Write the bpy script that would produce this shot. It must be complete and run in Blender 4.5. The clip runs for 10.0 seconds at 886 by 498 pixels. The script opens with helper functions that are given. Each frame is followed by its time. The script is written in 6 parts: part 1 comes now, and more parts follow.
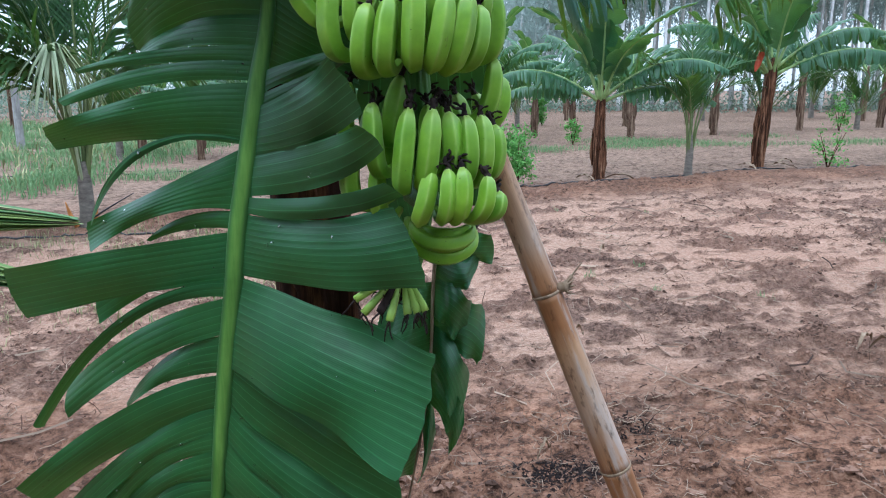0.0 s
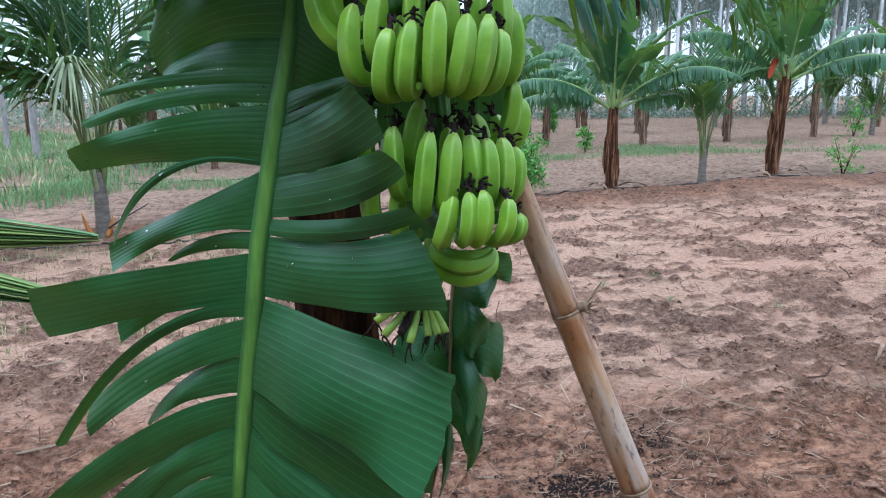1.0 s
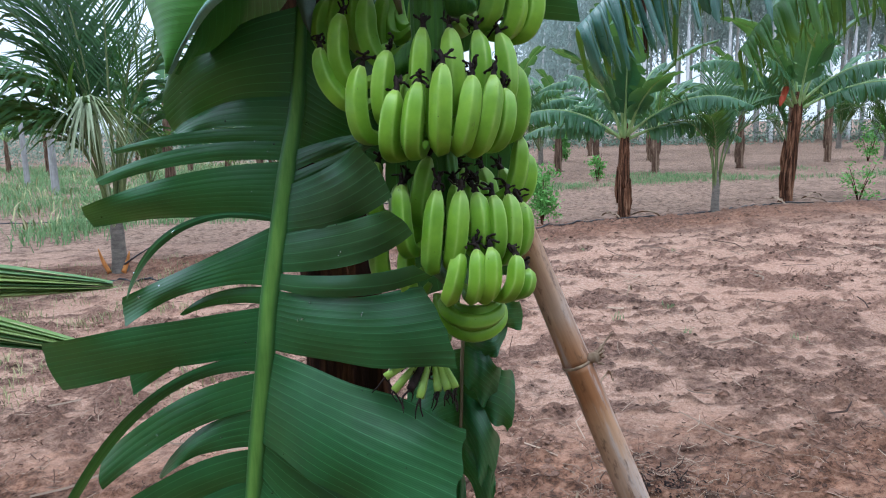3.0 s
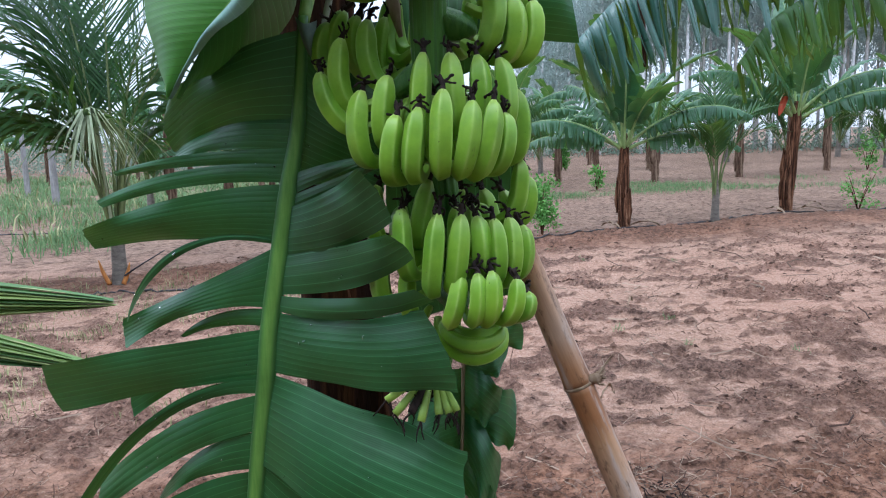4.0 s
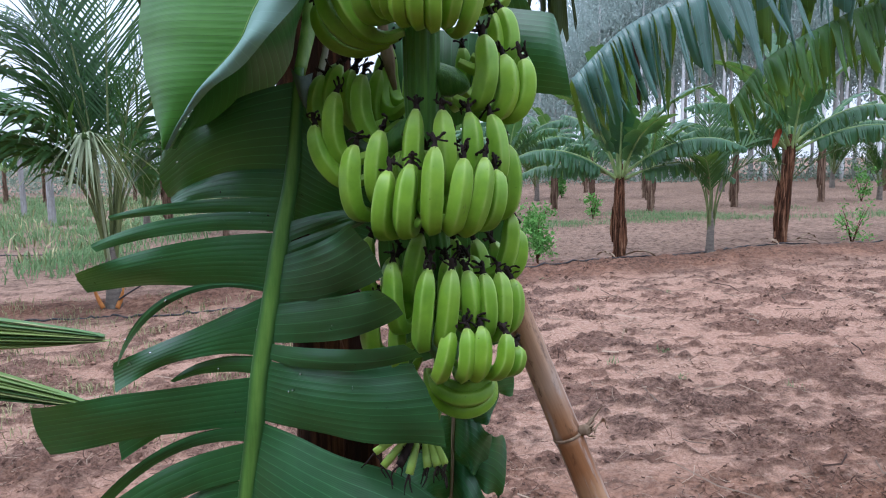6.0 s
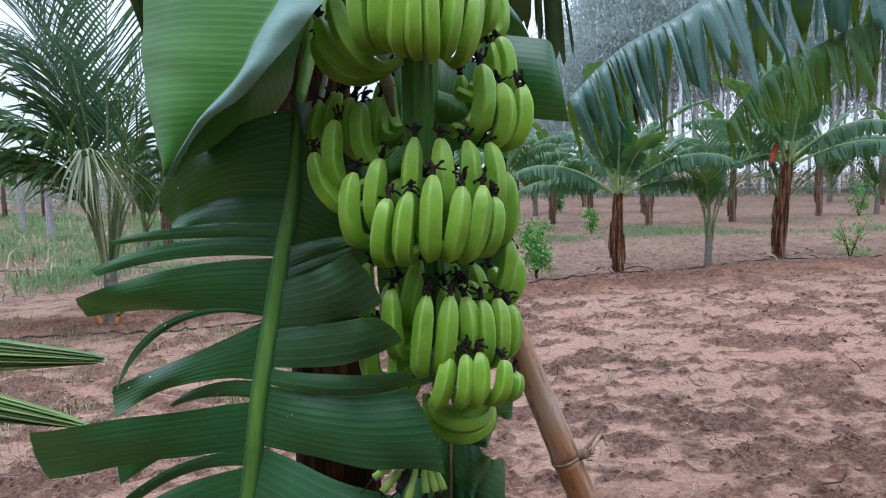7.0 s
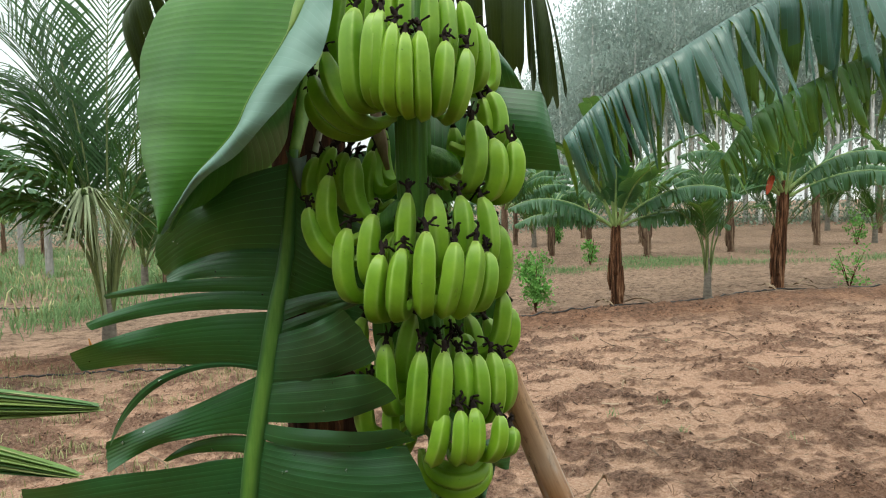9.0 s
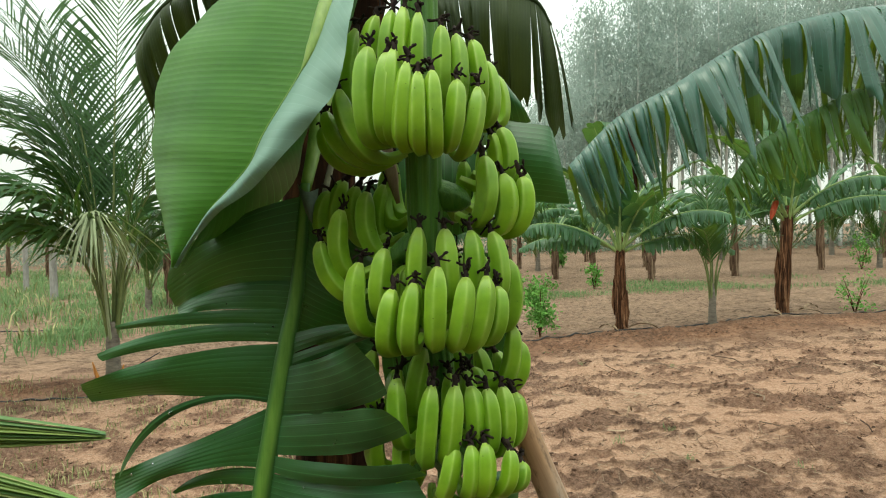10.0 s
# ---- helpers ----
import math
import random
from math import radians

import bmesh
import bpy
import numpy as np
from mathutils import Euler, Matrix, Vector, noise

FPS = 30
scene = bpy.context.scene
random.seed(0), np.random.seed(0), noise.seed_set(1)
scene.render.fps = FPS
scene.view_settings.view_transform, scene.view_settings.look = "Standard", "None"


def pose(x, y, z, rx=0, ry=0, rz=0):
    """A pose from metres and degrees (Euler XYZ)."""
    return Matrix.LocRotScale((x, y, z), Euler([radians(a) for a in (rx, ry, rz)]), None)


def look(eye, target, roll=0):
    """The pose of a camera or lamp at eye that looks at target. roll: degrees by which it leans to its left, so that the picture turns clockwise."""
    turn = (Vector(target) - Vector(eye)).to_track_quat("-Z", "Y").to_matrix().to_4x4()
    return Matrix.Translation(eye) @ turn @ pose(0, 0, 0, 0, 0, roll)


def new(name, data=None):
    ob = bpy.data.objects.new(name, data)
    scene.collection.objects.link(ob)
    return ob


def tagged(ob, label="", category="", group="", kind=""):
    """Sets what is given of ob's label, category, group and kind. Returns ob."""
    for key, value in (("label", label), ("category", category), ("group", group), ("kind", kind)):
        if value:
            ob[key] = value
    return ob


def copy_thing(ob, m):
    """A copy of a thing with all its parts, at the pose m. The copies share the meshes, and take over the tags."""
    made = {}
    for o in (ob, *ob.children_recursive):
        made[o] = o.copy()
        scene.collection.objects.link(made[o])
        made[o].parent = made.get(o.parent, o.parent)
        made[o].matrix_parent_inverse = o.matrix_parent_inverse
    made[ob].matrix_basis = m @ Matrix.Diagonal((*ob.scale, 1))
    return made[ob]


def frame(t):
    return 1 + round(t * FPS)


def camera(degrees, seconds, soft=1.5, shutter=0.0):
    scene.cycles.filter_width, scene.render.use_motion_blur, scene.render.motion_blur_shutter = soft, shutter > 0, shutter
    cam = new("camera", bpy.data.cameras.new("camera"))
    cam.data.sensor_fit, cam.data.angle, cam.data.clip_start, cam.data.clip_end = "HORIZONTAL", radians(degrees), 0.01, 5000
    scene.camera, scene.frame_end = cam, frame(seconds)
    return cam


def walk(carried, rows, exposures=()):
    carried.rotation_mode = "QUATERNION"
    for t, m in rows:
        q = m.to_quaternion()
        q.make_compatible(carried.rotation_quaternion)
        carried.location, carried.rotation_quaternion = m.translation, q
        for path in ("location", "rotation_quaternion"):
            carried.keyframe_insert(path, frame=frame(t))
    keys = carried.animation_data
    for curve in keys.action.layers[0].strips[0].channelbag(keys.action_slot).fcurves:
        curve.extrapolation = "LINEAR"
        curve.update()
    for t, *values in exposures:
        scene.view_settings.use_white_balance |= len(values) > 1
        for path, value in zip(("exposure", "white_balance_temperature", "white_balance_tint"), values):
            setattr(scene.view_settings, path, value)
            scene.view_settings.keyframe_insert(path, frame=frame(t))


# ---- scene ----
cam = camera(63.57, 10.0, soft=1.1)
PATH = [
    (0, look((-0.0595, -0.0486, 1.6694), (-0.0891, 1.9024, 1.2302), 0.16)),
    (0.5, look((-0.0727, -0.0505, 1.6822), (-0.1187, 1.9033, 1.2573), -0.10)),
    (1, look((-0.0757, -0.0456, 1.6961), (-0.1377, 1.9088, 1.2763), -0.19)),
    (1.5, look((-0.0726, -0.0449, 1.7117), (-0.1478, 1.9129, 1.3101), -0.41)),
    (2, look((-0.0698, -0.0491, 1.7275), (-0.1582, 1.9133, 1.3518), -0.68)),
    (2.5, look((-0.0658, -0.0453, 1.7355), (-0.1622, 1.9207, 1.3808), -0.89)),
    (4, look((-0.0665, -0.0370, 1.7704), (-0.1669, 1.9351, 1.4532), -1.22)),
    (4.5, look((-0.0711, -0.0387, 1.7837), (-0.1698, 1.9366, 1.4866), -0.98)),
    (5, look((-0.0668, -0.0370, 1.7965), (-0.1628, 1.9414, 1.5196), -0.69)),
    (5.5, look((-0.0583, -0.0367, 1.8100), (-0.1484, 1.9436, 1.5447), -0.44)),
    (7, look((-0.0549, -0.0470, 1.8459), (-0.1404, 1.9401, 1.6350), -0.49)),
    (7.5, look((-0.0550, -0.0495, 1.8562), (-0.1366, 1.9397, 1.6652), -0.51)),
    (8, look((-0.0505, -0.0495, 1.8668), (-0.1307, 1.9421, 1.7015), -0.73)),
    (8.5, look((-0.0422, -0.0460, 1.8769), (-0.1211, 1.9471, 1.7302), -0.88)),
    (9, look((-0.0443, -0.0460, 1.8869), (-0.1271, 1.9485, 1.7639), -1.05)),
    (9.5, look((-0.0536, -0.0510, 1.8965), (-0.1400, 1.9451, 1.8054), -1.10)),
    (10, look((-0.0566, -0.0567, 1.9080), (-0.1479, 1.9404, 1.8491), -0.91)),
]
EXPOSURES = [(0.0, 0.33, 5060, 5), (4.0, 0.20, 5270, 11), (5.5, 0.17, 5300, 15), (7.0, 0.04, 5350, 14), (8.5, 0.05, 6150, 3), (10.0, 0.08, 7020, -9)]
walk(cam, PATH, EXPOSURES)

# ---- daylight: even overcast sky, soft weak sun ----
SUN_UP, SUN_TURN = 70.0, 215.0
world = bpy.data.worlds.new("overcast_sky")
world.use_nodes = True
scene.world = world
wn, wl = world.node_tree.nodes, world.node_tree.links
wn.clear()
sky = wn.new("ShaderNodeTexSky")
sky.sky_type, sky.sun_disc = "NISHITA", False
sky.sun_elevation, sky.sun_rotation = radians(SUN_UP), radians(SUN_TURN)
sky.air_density, sky.dust_density, sky.ozone_density = 1.0, 2.0, 1.0
cloud = wn.new("ShaderNodeMix")
cloud.data_type = "RGBA"
cloud.inputs[0].default_value = 0.86
cloud.inputs[7].default_value = (7.6, 7.7, 7.9, 1)
# an overcast sky is about twice to three times as bright overhead as near the horizon
geo = wn.new("ShaderNodeTexCoord")
split = wn.new("ShaderNodeSeparateXYZ")
rise = wn.new("ShaderNodeMapRange")
rise.inputs[3].default_value, rise.inputs[4].default_value = 1.02, 2.6
wl.new(geo.outputs["Generated"], split.inputs[0])
wl.new(split.outputs[2], rise.inputs[0])
lift = wn.new("ShaderNodeMix")
lift.data_type, lift.blend_type = "RGBA", "MULTIPLY"
lift.inputs[0].default_value = 1.0
wl.new(rise.outputs[0], lift.inputs[7])
back = wn.new("ShaderNodeBackground")
back.inputs["Strength"].default_value = 0.12
sky_out = wn.new("ShaderNodeOutputWorld")
wl.new(sky.outputs[0], cloud.inputs[6])
wl.new(cloud.outputs[2], lift.inputs[6])
wl.new(lift.outputs[2], back.inputs["Color"])
wl.new(back.outputs[0], sky_out.inputs["Surface"])
sun = new("sun", bpy.data.lights.new("sun", "SUN"))
sun.data.energy, sun.data.angle, sun.data.color = 1.3, radians(30), (1.0, 0.97, 0.92)
# stands on the side that the sky's sun_rotation names (turning clockwise from +y)
SUN_DIR = Vector((math.sin(radians(SUN_TURN)) * math.cos(radians(SUN_UP)),
                  math.cos(radians(SUN_TURN)) * math.cos(radians(SUN_UP)), math.sin(radians(SUN_UP))))
sun.matrix_world = look(SUN_DIR * 40, (0, 0, 0))


# ---- materials ----
def node_mat(name):
    m = bpy.data.materials.new(name)
    m.use_nodes = True
    nt = m.node_tree
    bsdf = nt.nodes["Principled BSDF"]
    return m, nt, bsdf


def add(nt, kind, **props):
    n = nt.nodes.new(kind)
    for k, v in props.items():
        n.inputs[k.replace("_", " ")].default_value = v
    return n


def ramp(nt, source, stops):
    r = nt.nodes.new("ShaderNodeValToRGB")
    el = r.color_ramp.elements
    while len(el) < len(stops):
        el.new(0.5)
    for e, (p, c) in zip(el, stops):
        e.position, e.color = p, (*c, 1)
    nt.links.new(source, r.inputs[0])
    return r.outputs[0]


def coords(nt, scale=(1, 1, 1), space="Object"):
    tc = nt.nodes.new("ShaderNodeTexCoord")
    mp = nt.nodes.new("ShaderNodeMapping")
    mp.inputs["Scale"].default_value = scale
    nt.links.new(tc.outputs[space], mp.inputs["Vector"])
    return mp.outputs[0]


def noise_tex(nt, vec, scale, detail=4.0, rough=0.6):
    n = add(nt, "ShaderNodeTexNoise", Scale=scale, Detail=detail, Roughness=rough)
    nt.links.new(vec, n.inputs["Vector"])
    return n.outputs["Fac"]


def mix(nt, fac, a, b, mode="MIX"):
    m = nt.nodes.new("ShaderNodeMix")
    m.data_type, m.blend_type = "RGBA", mode
    for socket, v in ((0, fac), (6, a), (7, b)):
        if isinstance(v, (int, float)):
            m.inputs[socket].default_value = v
        elif isinstance(v, tuple):
            m.inputs[socket].default_value = (*v, 1)
        else:
            nt.links.new(v, m.inputs[socket])
    return m.outputs[2]


def bump(nt, bsdf, height, strength, distance):
    b = add(nt, "ShaderNodeBump", Strength=strength, Distance=distance)
    nt.links.new(height, b.inputs["Height"])
    nt.links.new(b.outputs[0], bsdf.inputs["Normal"])
    return b


def leaf_material(name, dark, light, rough=0.42, spec=0.45, veins=56.0, thin=0.25, glow=(0.25, 0.5, 0.05), lines=0.42, relief_depth=0.2, line_tone=1.9):
    """Leaf blade: parallel side veins from the blade's own coordinates, mottling, some light passing through."""
    m, nt, bsdf = node_mat(name)
    uv = coords(nt, (1, 1, 1), "UV")
    sep = nt.nodes.new("ShaderNodeSeparateXYZ")
    nt.links.new(uv, sep.inputs[0])
    wob = noise_tex(nt, coords(nt, (3, 3, 3)), 1.0, 2)
    wv = nt.nodes.new("ShaderNodeMath")
    wv.operation = "MULTIPLY_ADD"
    nt.links.new(sep.outputs[1], wv.inputs[0])
    wv.inputs[1].default_value = veins * 6.283
    wob2 = nt.nodes.new("ShaderNodeMath")
    wob2.operation = "MULTIPLY"
    nt.links.new(wob, wob2.inputs[0])
    wob2.inputs[1].default_value = 5.0
    nt.links.new(wob2.outputs[0], wv.inputs[2])
    sn = nt.nodes.new("ShaderNodeMath")
    sn.operation = "SINE"
    nt.links.new(wv.outputs[0], sn.inputs[0])
    fine = nt.nodes.new("ShaderNodeMath")
    fine.operation = "MULTIPLY"
    nt.links.new(sep.outputs[1], fine.inputs[0])
    fine.inputs[1].default_value = veins * 6.283 * 5.3
    sn2 = nt.nodes.new("ShaderNodeMath")
    sn2.operation = "SINE"
    nt.links.new(fine.outputs[0], sn2.inputs[0])
    both = nt.nodes.new("ShaderNodeMath")
    both.operation = "MULTIPLY_ADD"
    nt.links.new(sn2.outputs[0], both.inputs[0])
    both.inputs[1].default_value = 0.18
    nt.links.new(sn.outputs[0], both.inputs[2])
    mot = noise_tex(nt, coords(nt, (1, 1, 1)), 5.0, 5)
    col = ramp(nt, mot, [(0.3, dark), (0.72, light)])
    vein_ramp = ramp(nt, sn.outputs[0], [(0.94, (0, 0, 0)), (1.0, (1, 1, 1))])
    line = tuple(min(1, line_tone * c + (0.02 if line_tone > 1 else 0)) for c in light)
    vm = nt.nodes.new("ShaderNodeMath")
    vm.operation = "MULTIPLY"
    nt.links.new(vein_ramp, vm.inputs[0])
    vm.inputs[1].default_value = lines
    col = mix(nt, vm.outputs[0], col, line)
    spots = noise_tex(nt, coords(nt, (1, 1, 1)), 38.0, 2)
    sp = ramp(nt, spots, [(0.0, (0.75, 0.75, 0.6)), (0.26, (1, 1, 1))])
    col = mix(nt, 1.0, col, sp, "MULTIPLY")
    nt.links.new(col, bsdf.inputs["Base Color"])
    rr = nt.nodes.new("ShaderNodeMapRange")
    nt.links.new(noise_tex(nt, coords(nt, (1, 1, 1)), 9.0, 3), rr.inputs[0])
    rr.inputs[3].default_value, rr.inputs[4].default_value = rough - 0.1, rough + 0.14
    nt.links.new(rr.outputs[0], bsdf.inputs["Roughness"])
    bsdf.inputs["Specular IOR Level"].default_value = spec
    bump(nt, bsdf, both.outputs[0], relief_depth, 0.07 / veins)
    if thin:
        tr = nt.nodes.new("ShaderNodeBsdfTranslucent")
        tr.inputs[0].default_value = (*glow, 1)
        mx = nt.nodes.new("ShaderNodeMixShader")
        mx.inputs[0].default_value = thin
        nt.links.new(bsdf.outputs[0], mx.inputs[1])
        nt.links.new(tr.outputs[0], mx.inputs[2])
        nt.links.new(mx.outputs[0], nt.nodes["Material Output"].inputs["Surface"])
    return m


def streak_material(name, stops, scale=(30, 30, 4), rough=0.7, depth=0.004, spec=0.3, grain=1.0):
    """Fibrous or streaked surface running along z."""
    m, nt, bsdf = node_mat(name)
    f = noise_tex(nt, coords(nt, scale), grain, 6, 0.65)
    col = ramp(nt, f, stops)
    blot = noise_tex(nt, coords(nt), 6.0, 4)
    col = mix(nt, 1.0, col, ramp(nt, blot, [(0.3, (0.72, 0.72, 0.72)), (0.65, (1, 1, 1))]), "MULTIPLY")
    nt.links.new(col, bsdf.inputs["Base Color"])
    bsdf.inputs["Roughness"].default_value = rough
    bsdf.inputs["Specular IOR Level"].default_value = spec
    bump(nt, bsdf, f, 0.6, depth)
    return m


LEAF = leaf_material("banana_blade", (0.010, 0.054, 0.014), (0.026, 0.112, 0.031), thin=0.06, spec=0.42, rough=0.36, relief_depth=0.14, lines=0.55)
LEAF_BRIGHT = leaf_material("young_banana_blade", (0.036, 0.135, 0.014), (0.075, 0.205, 0.026), rough=0.5, spec=0.25, veins=70, thin=0.14, lines=0.8, line_tone=0.40, relief_depth=0.22, glow=(0.3, 0.55, 0.08))
LEAF_PALE = leaf_material("waxy_blade_underside", (0.15, 0.27, 0.22), (0.24, 0.38, 0.325), rough=0.5, thin=0.12, spec=0.4, lines=0.10, relief_depth=0.05)
LEAF_FAR = leaf_material("plantation_blade", (0.012, 0.056, 0.021), (0.037, 0.117, 0.043), rough=0.36, veins=30, thin=0.14, glow=(0.3, 0.55, 0.08))
LEAF_BLUE = leaf_material("waxy_green_blade", (0.014, 0.062, 0.044), (0.040, 0.118, 0.090), rough=0.28, veins=45, thin=0.10, glow=(0.3, 0.5, 0.05), spec=0.7)
LEAF_SUN = leaf_material("sunlit_banana_blade", (0.022, 0.085, 0.014), (0.052, 0.15, 0.028), rough=0.42, veins=45, thin=0.22, glow=(0.42, 0.58, 0.06))
def folded_leaflet_material():
    """Pleated leaflet: each pleat its own green, fine lengthwise stripes, dry yellow streaks."""
    m, nt, bsdf = node_mat("folded_palm_leaflet")
    oi = nt.nodes.new("ShaderNodeObjectInfo")
    col = ramp(nt, oi.outputs["Random"], [(0.0, (0.035, 0.105, 0.014)), (0.35, (0.09, 0.19, 0.028)), (0.7, (0.17, 0.25, 0.045)), (1.0, (0.27, 0.31, 0.09))])
    lines = noise_tex(nt, coords(nt, (1.2, 240, 1), "UV"), 1.0, 5, 0.7)
    col = mix(nt, 1.0, col, ramp(nt, lines, [(0.32, (0.55, 0.6, 0.5)), (0.55, (1, 1, 1)), (0.72, (1.3, 1.2, 1.1))]), "MULTIPLY")
    dry = noise_tex(nt, coords(nt, (5, 60, 1), "UV"), 1.0, 4, 0.6)
    col = mix(nt, ramp(nt, dry, [(0.58, (0, 0, 0)), (0.70, (0.8, 0.8, 0.8))]), col, (0.40, 0.38, 0.16))
    nt.links.new(col, bsdf.inputs["Base Color"])
    bsdf.inputs["Roughness"].default_value = 0.48
    bump(nt, bsdf, lines, 0.3, 0.001)
    return m


PALM_PLEAT = folded_leaflet_material()
PALM = leaf_material("palm_leaflet", (0.010, 0.042, 0.014), (0.040, 0.105, 0.026), rough=0.45, spec=0.3, veins=60, thin=0.10, glow=(0.3, 0.5, 0.04))
LEAF_INNER = leaf_material("inner_banana_blade", (0.016, 0.068, 0.012), (0.06, 0.15, 0.022), rough=0.5, veins=45, thin=0.14, glow=(0.36, 0.5, 0.04))
# drying brown-green blade with the darkness of backlight put into its colour
LEAF_BACKLIT = leaf_material("backlit_banana_blade", (0.010, 0.022, 0.006), (0.030, 0.046, 0.012), rough=0.55, spec=0.2, veins=40, thin=0.05, glow=(0.3, 0.4, 0.05))
PALM_DRY = leaf_material("pale_palm_leaflet", (0.22, 0.27, 0.15), (0.34, 0.38, 0.23), rough=0.6, veins=60, thin=0.1)
def midrib_material():
    """Midrib: a pale green crest between darker flanks, with fine lengthwise streaks."""
    m, nt, bsdf = node_mat("green_midrib")
    f = noise_tex(nt, coords(nt, (60, 60, 5)), 1.0, 6, 0.65)
    col = ramp(nt, f, [(0.3, (0.100, 0.230, 0.034)), (0.7, (0.205, 0.385, 0.070))])
    side = nt.nodes.new("ShaderNodeAttribute")
    side.attribute_name = "flank"
    col = mix(nt, ramp(nt, side.outputs["Fac"], [(0.35, (0, 0, 0)), (0.75, (1, 1, 1))]), col, (0.055, 0.155, 0.034))
    blot = noise_tex(nt, coords(nt), 7.0, 4)
    col = mix(nt, 1.0, col, ramp(nt, blot, [(0.3, (0.7, 0.72, 0.7)), (0.62, (1, 1, 1))]), "MULTIPLY")
    nt.links.new(col, bsdf.inputs["Base Color"])
    bsdf.inputs["Roughness"].default_value = 0.45
    bsdf.inputs["Specular IOR Level"].default_value = 0.3
    bump(nt, bsdf, f, 0.4, 0.001)
    return m


MIDRIB = midrib_material()
PETIOLE = streak_material("yellow_green_stalk", [(0.3, (0.15, 0.28, 0.04)), (0.7, (0.30, 0.42, 0.09))], (50, 50, 4), 0.45, 0.001, 0.5)
PEDUNCLE = streak_material("ribbed_green_stalk", [(0.3, (0.036, 0.125, 0.012)), (0.7, (0.120, 0.275, 0.036))], (90, 90, 2), 0.5, 0.005, 0.4)
STEM = streak_material("fibrous_brown_stem", [(0.32, (0.012, 0.007, 0.005)), (0.47, (0.050, 0.024, 0.014)), (0.58, (0.17, 0.080, 0.042)), (0.72, (0.36, 0.22, 0.135))], (26, 26, 1.6), 0.9, 0.012, 0.06)
STEM_DARK = streak_material("dark_fibrous_stem", [(0.3, (0.006, 0.004, 0.003)), (0.52, (0.024, 0.011, 0.006)), (0.64, (0.075, 0.032, 0.014)), (0.78, (0.18, 0.085, 0.040))], (30, 30, 1.8), 0.9, 0.012, 0.05)
# stem brown for the far rows, greyed and lightened to paint in haze
STEM_FAR = streak_material("hazed_far_stem", [(0.32, (0.045, 0.028, 0.020)), (0.5, (0.13, 0.080, 0.054)), (0.7, (0.34, 0.25, 0.17))], (26, 26, 1.6), 0.9, 0.012, 0.06)
STALK_FAR = streak_material("pale_green_leaf_stalk", [(0.3, (0.16, 0.28, 0.08)), (0.7, (0.36, 0.46, 0.18))], (20, 20, 3), 0.5, 0.002)
STALK_PALM = streak_material("palm_frond_stalk", [(0.3, (0.07, 0.10, 0.03)), (0.7, (0.20, 0.24, 0.085))], (20, 20, 3), 0.5, 0.002)
DRIED = streak_material("blackened_flower_remnant", [(0.3, (0.008, 0.006, 0.006)), (0.75, (0.05, 0.035, 0.03))], (60, 60, 20), 0.9, 0.002, 0.1)
DRY_LEAF = streak_material("dry_leaf", [(0.3, (0.16, 0.10, 0.06)), (0.7, (0.42, 0.32, 0.22))], (30, 30, 8), 0.85, 0.003, 0.1)
DRY_PALE = streak_material("pale_papery_sheath", [(0.3, (0.28, 0.25, 0.19)), (0.7, (0.52, 0.48, 0.40))], (60, 60, 8), 0.8, 0.002, 0.1)
FLAP = streak_material("withered_grey_blade", [(0.3, (0.07, 0.10, 0.08)), (0.7, (0.15, 0.19, 0.16))], (40, 40, 12), 0.6, 0.002, 0.2)
ORANGE = streak_material("orange_sheath", [(0.3, (0.42, 0.14, 0.03)), (0.7, (0.65, 0.30, 0.08))], (30, 30, 6), 0.6, 0.002)
BRACT = streak_material("red_flower_bract", [(0.3, (0.40, 0.05, 0.02)), (0.7, (0.60, 0.12, 0.05))], (30, 30, 6), 0.5, 0.001)
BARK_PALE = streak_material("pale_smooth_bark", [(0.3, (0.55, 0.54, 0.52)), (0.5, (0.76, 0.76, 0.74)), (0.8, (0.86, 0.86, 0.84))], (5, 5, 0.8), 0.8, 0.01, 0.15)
POST_WOOD = streak_material("grey_weathered_post", [(0.3, (0.20, 0.19, 0.175)), (0.7, (0.42, 0.41, 0.39))], (9, 9, 1.5), 0.85, 0.006, 0.15)
PALM_BARK = streak_material("grey_palm_bark", [(0.3, (0.10, 0.085, 0.07)), (0.7, (0.26, 0.23, 0.19))], (8, 8, 22), 0.85, 0.01, 0.15)
RUBBER = streak_material("black_irrigation_tube", [(0.3, (0.018, 0.017, 0.018)), (0.7, (0.05, 0.045, 0.045))], (20, 20, 20), 0.55, 0.001, 0.4)


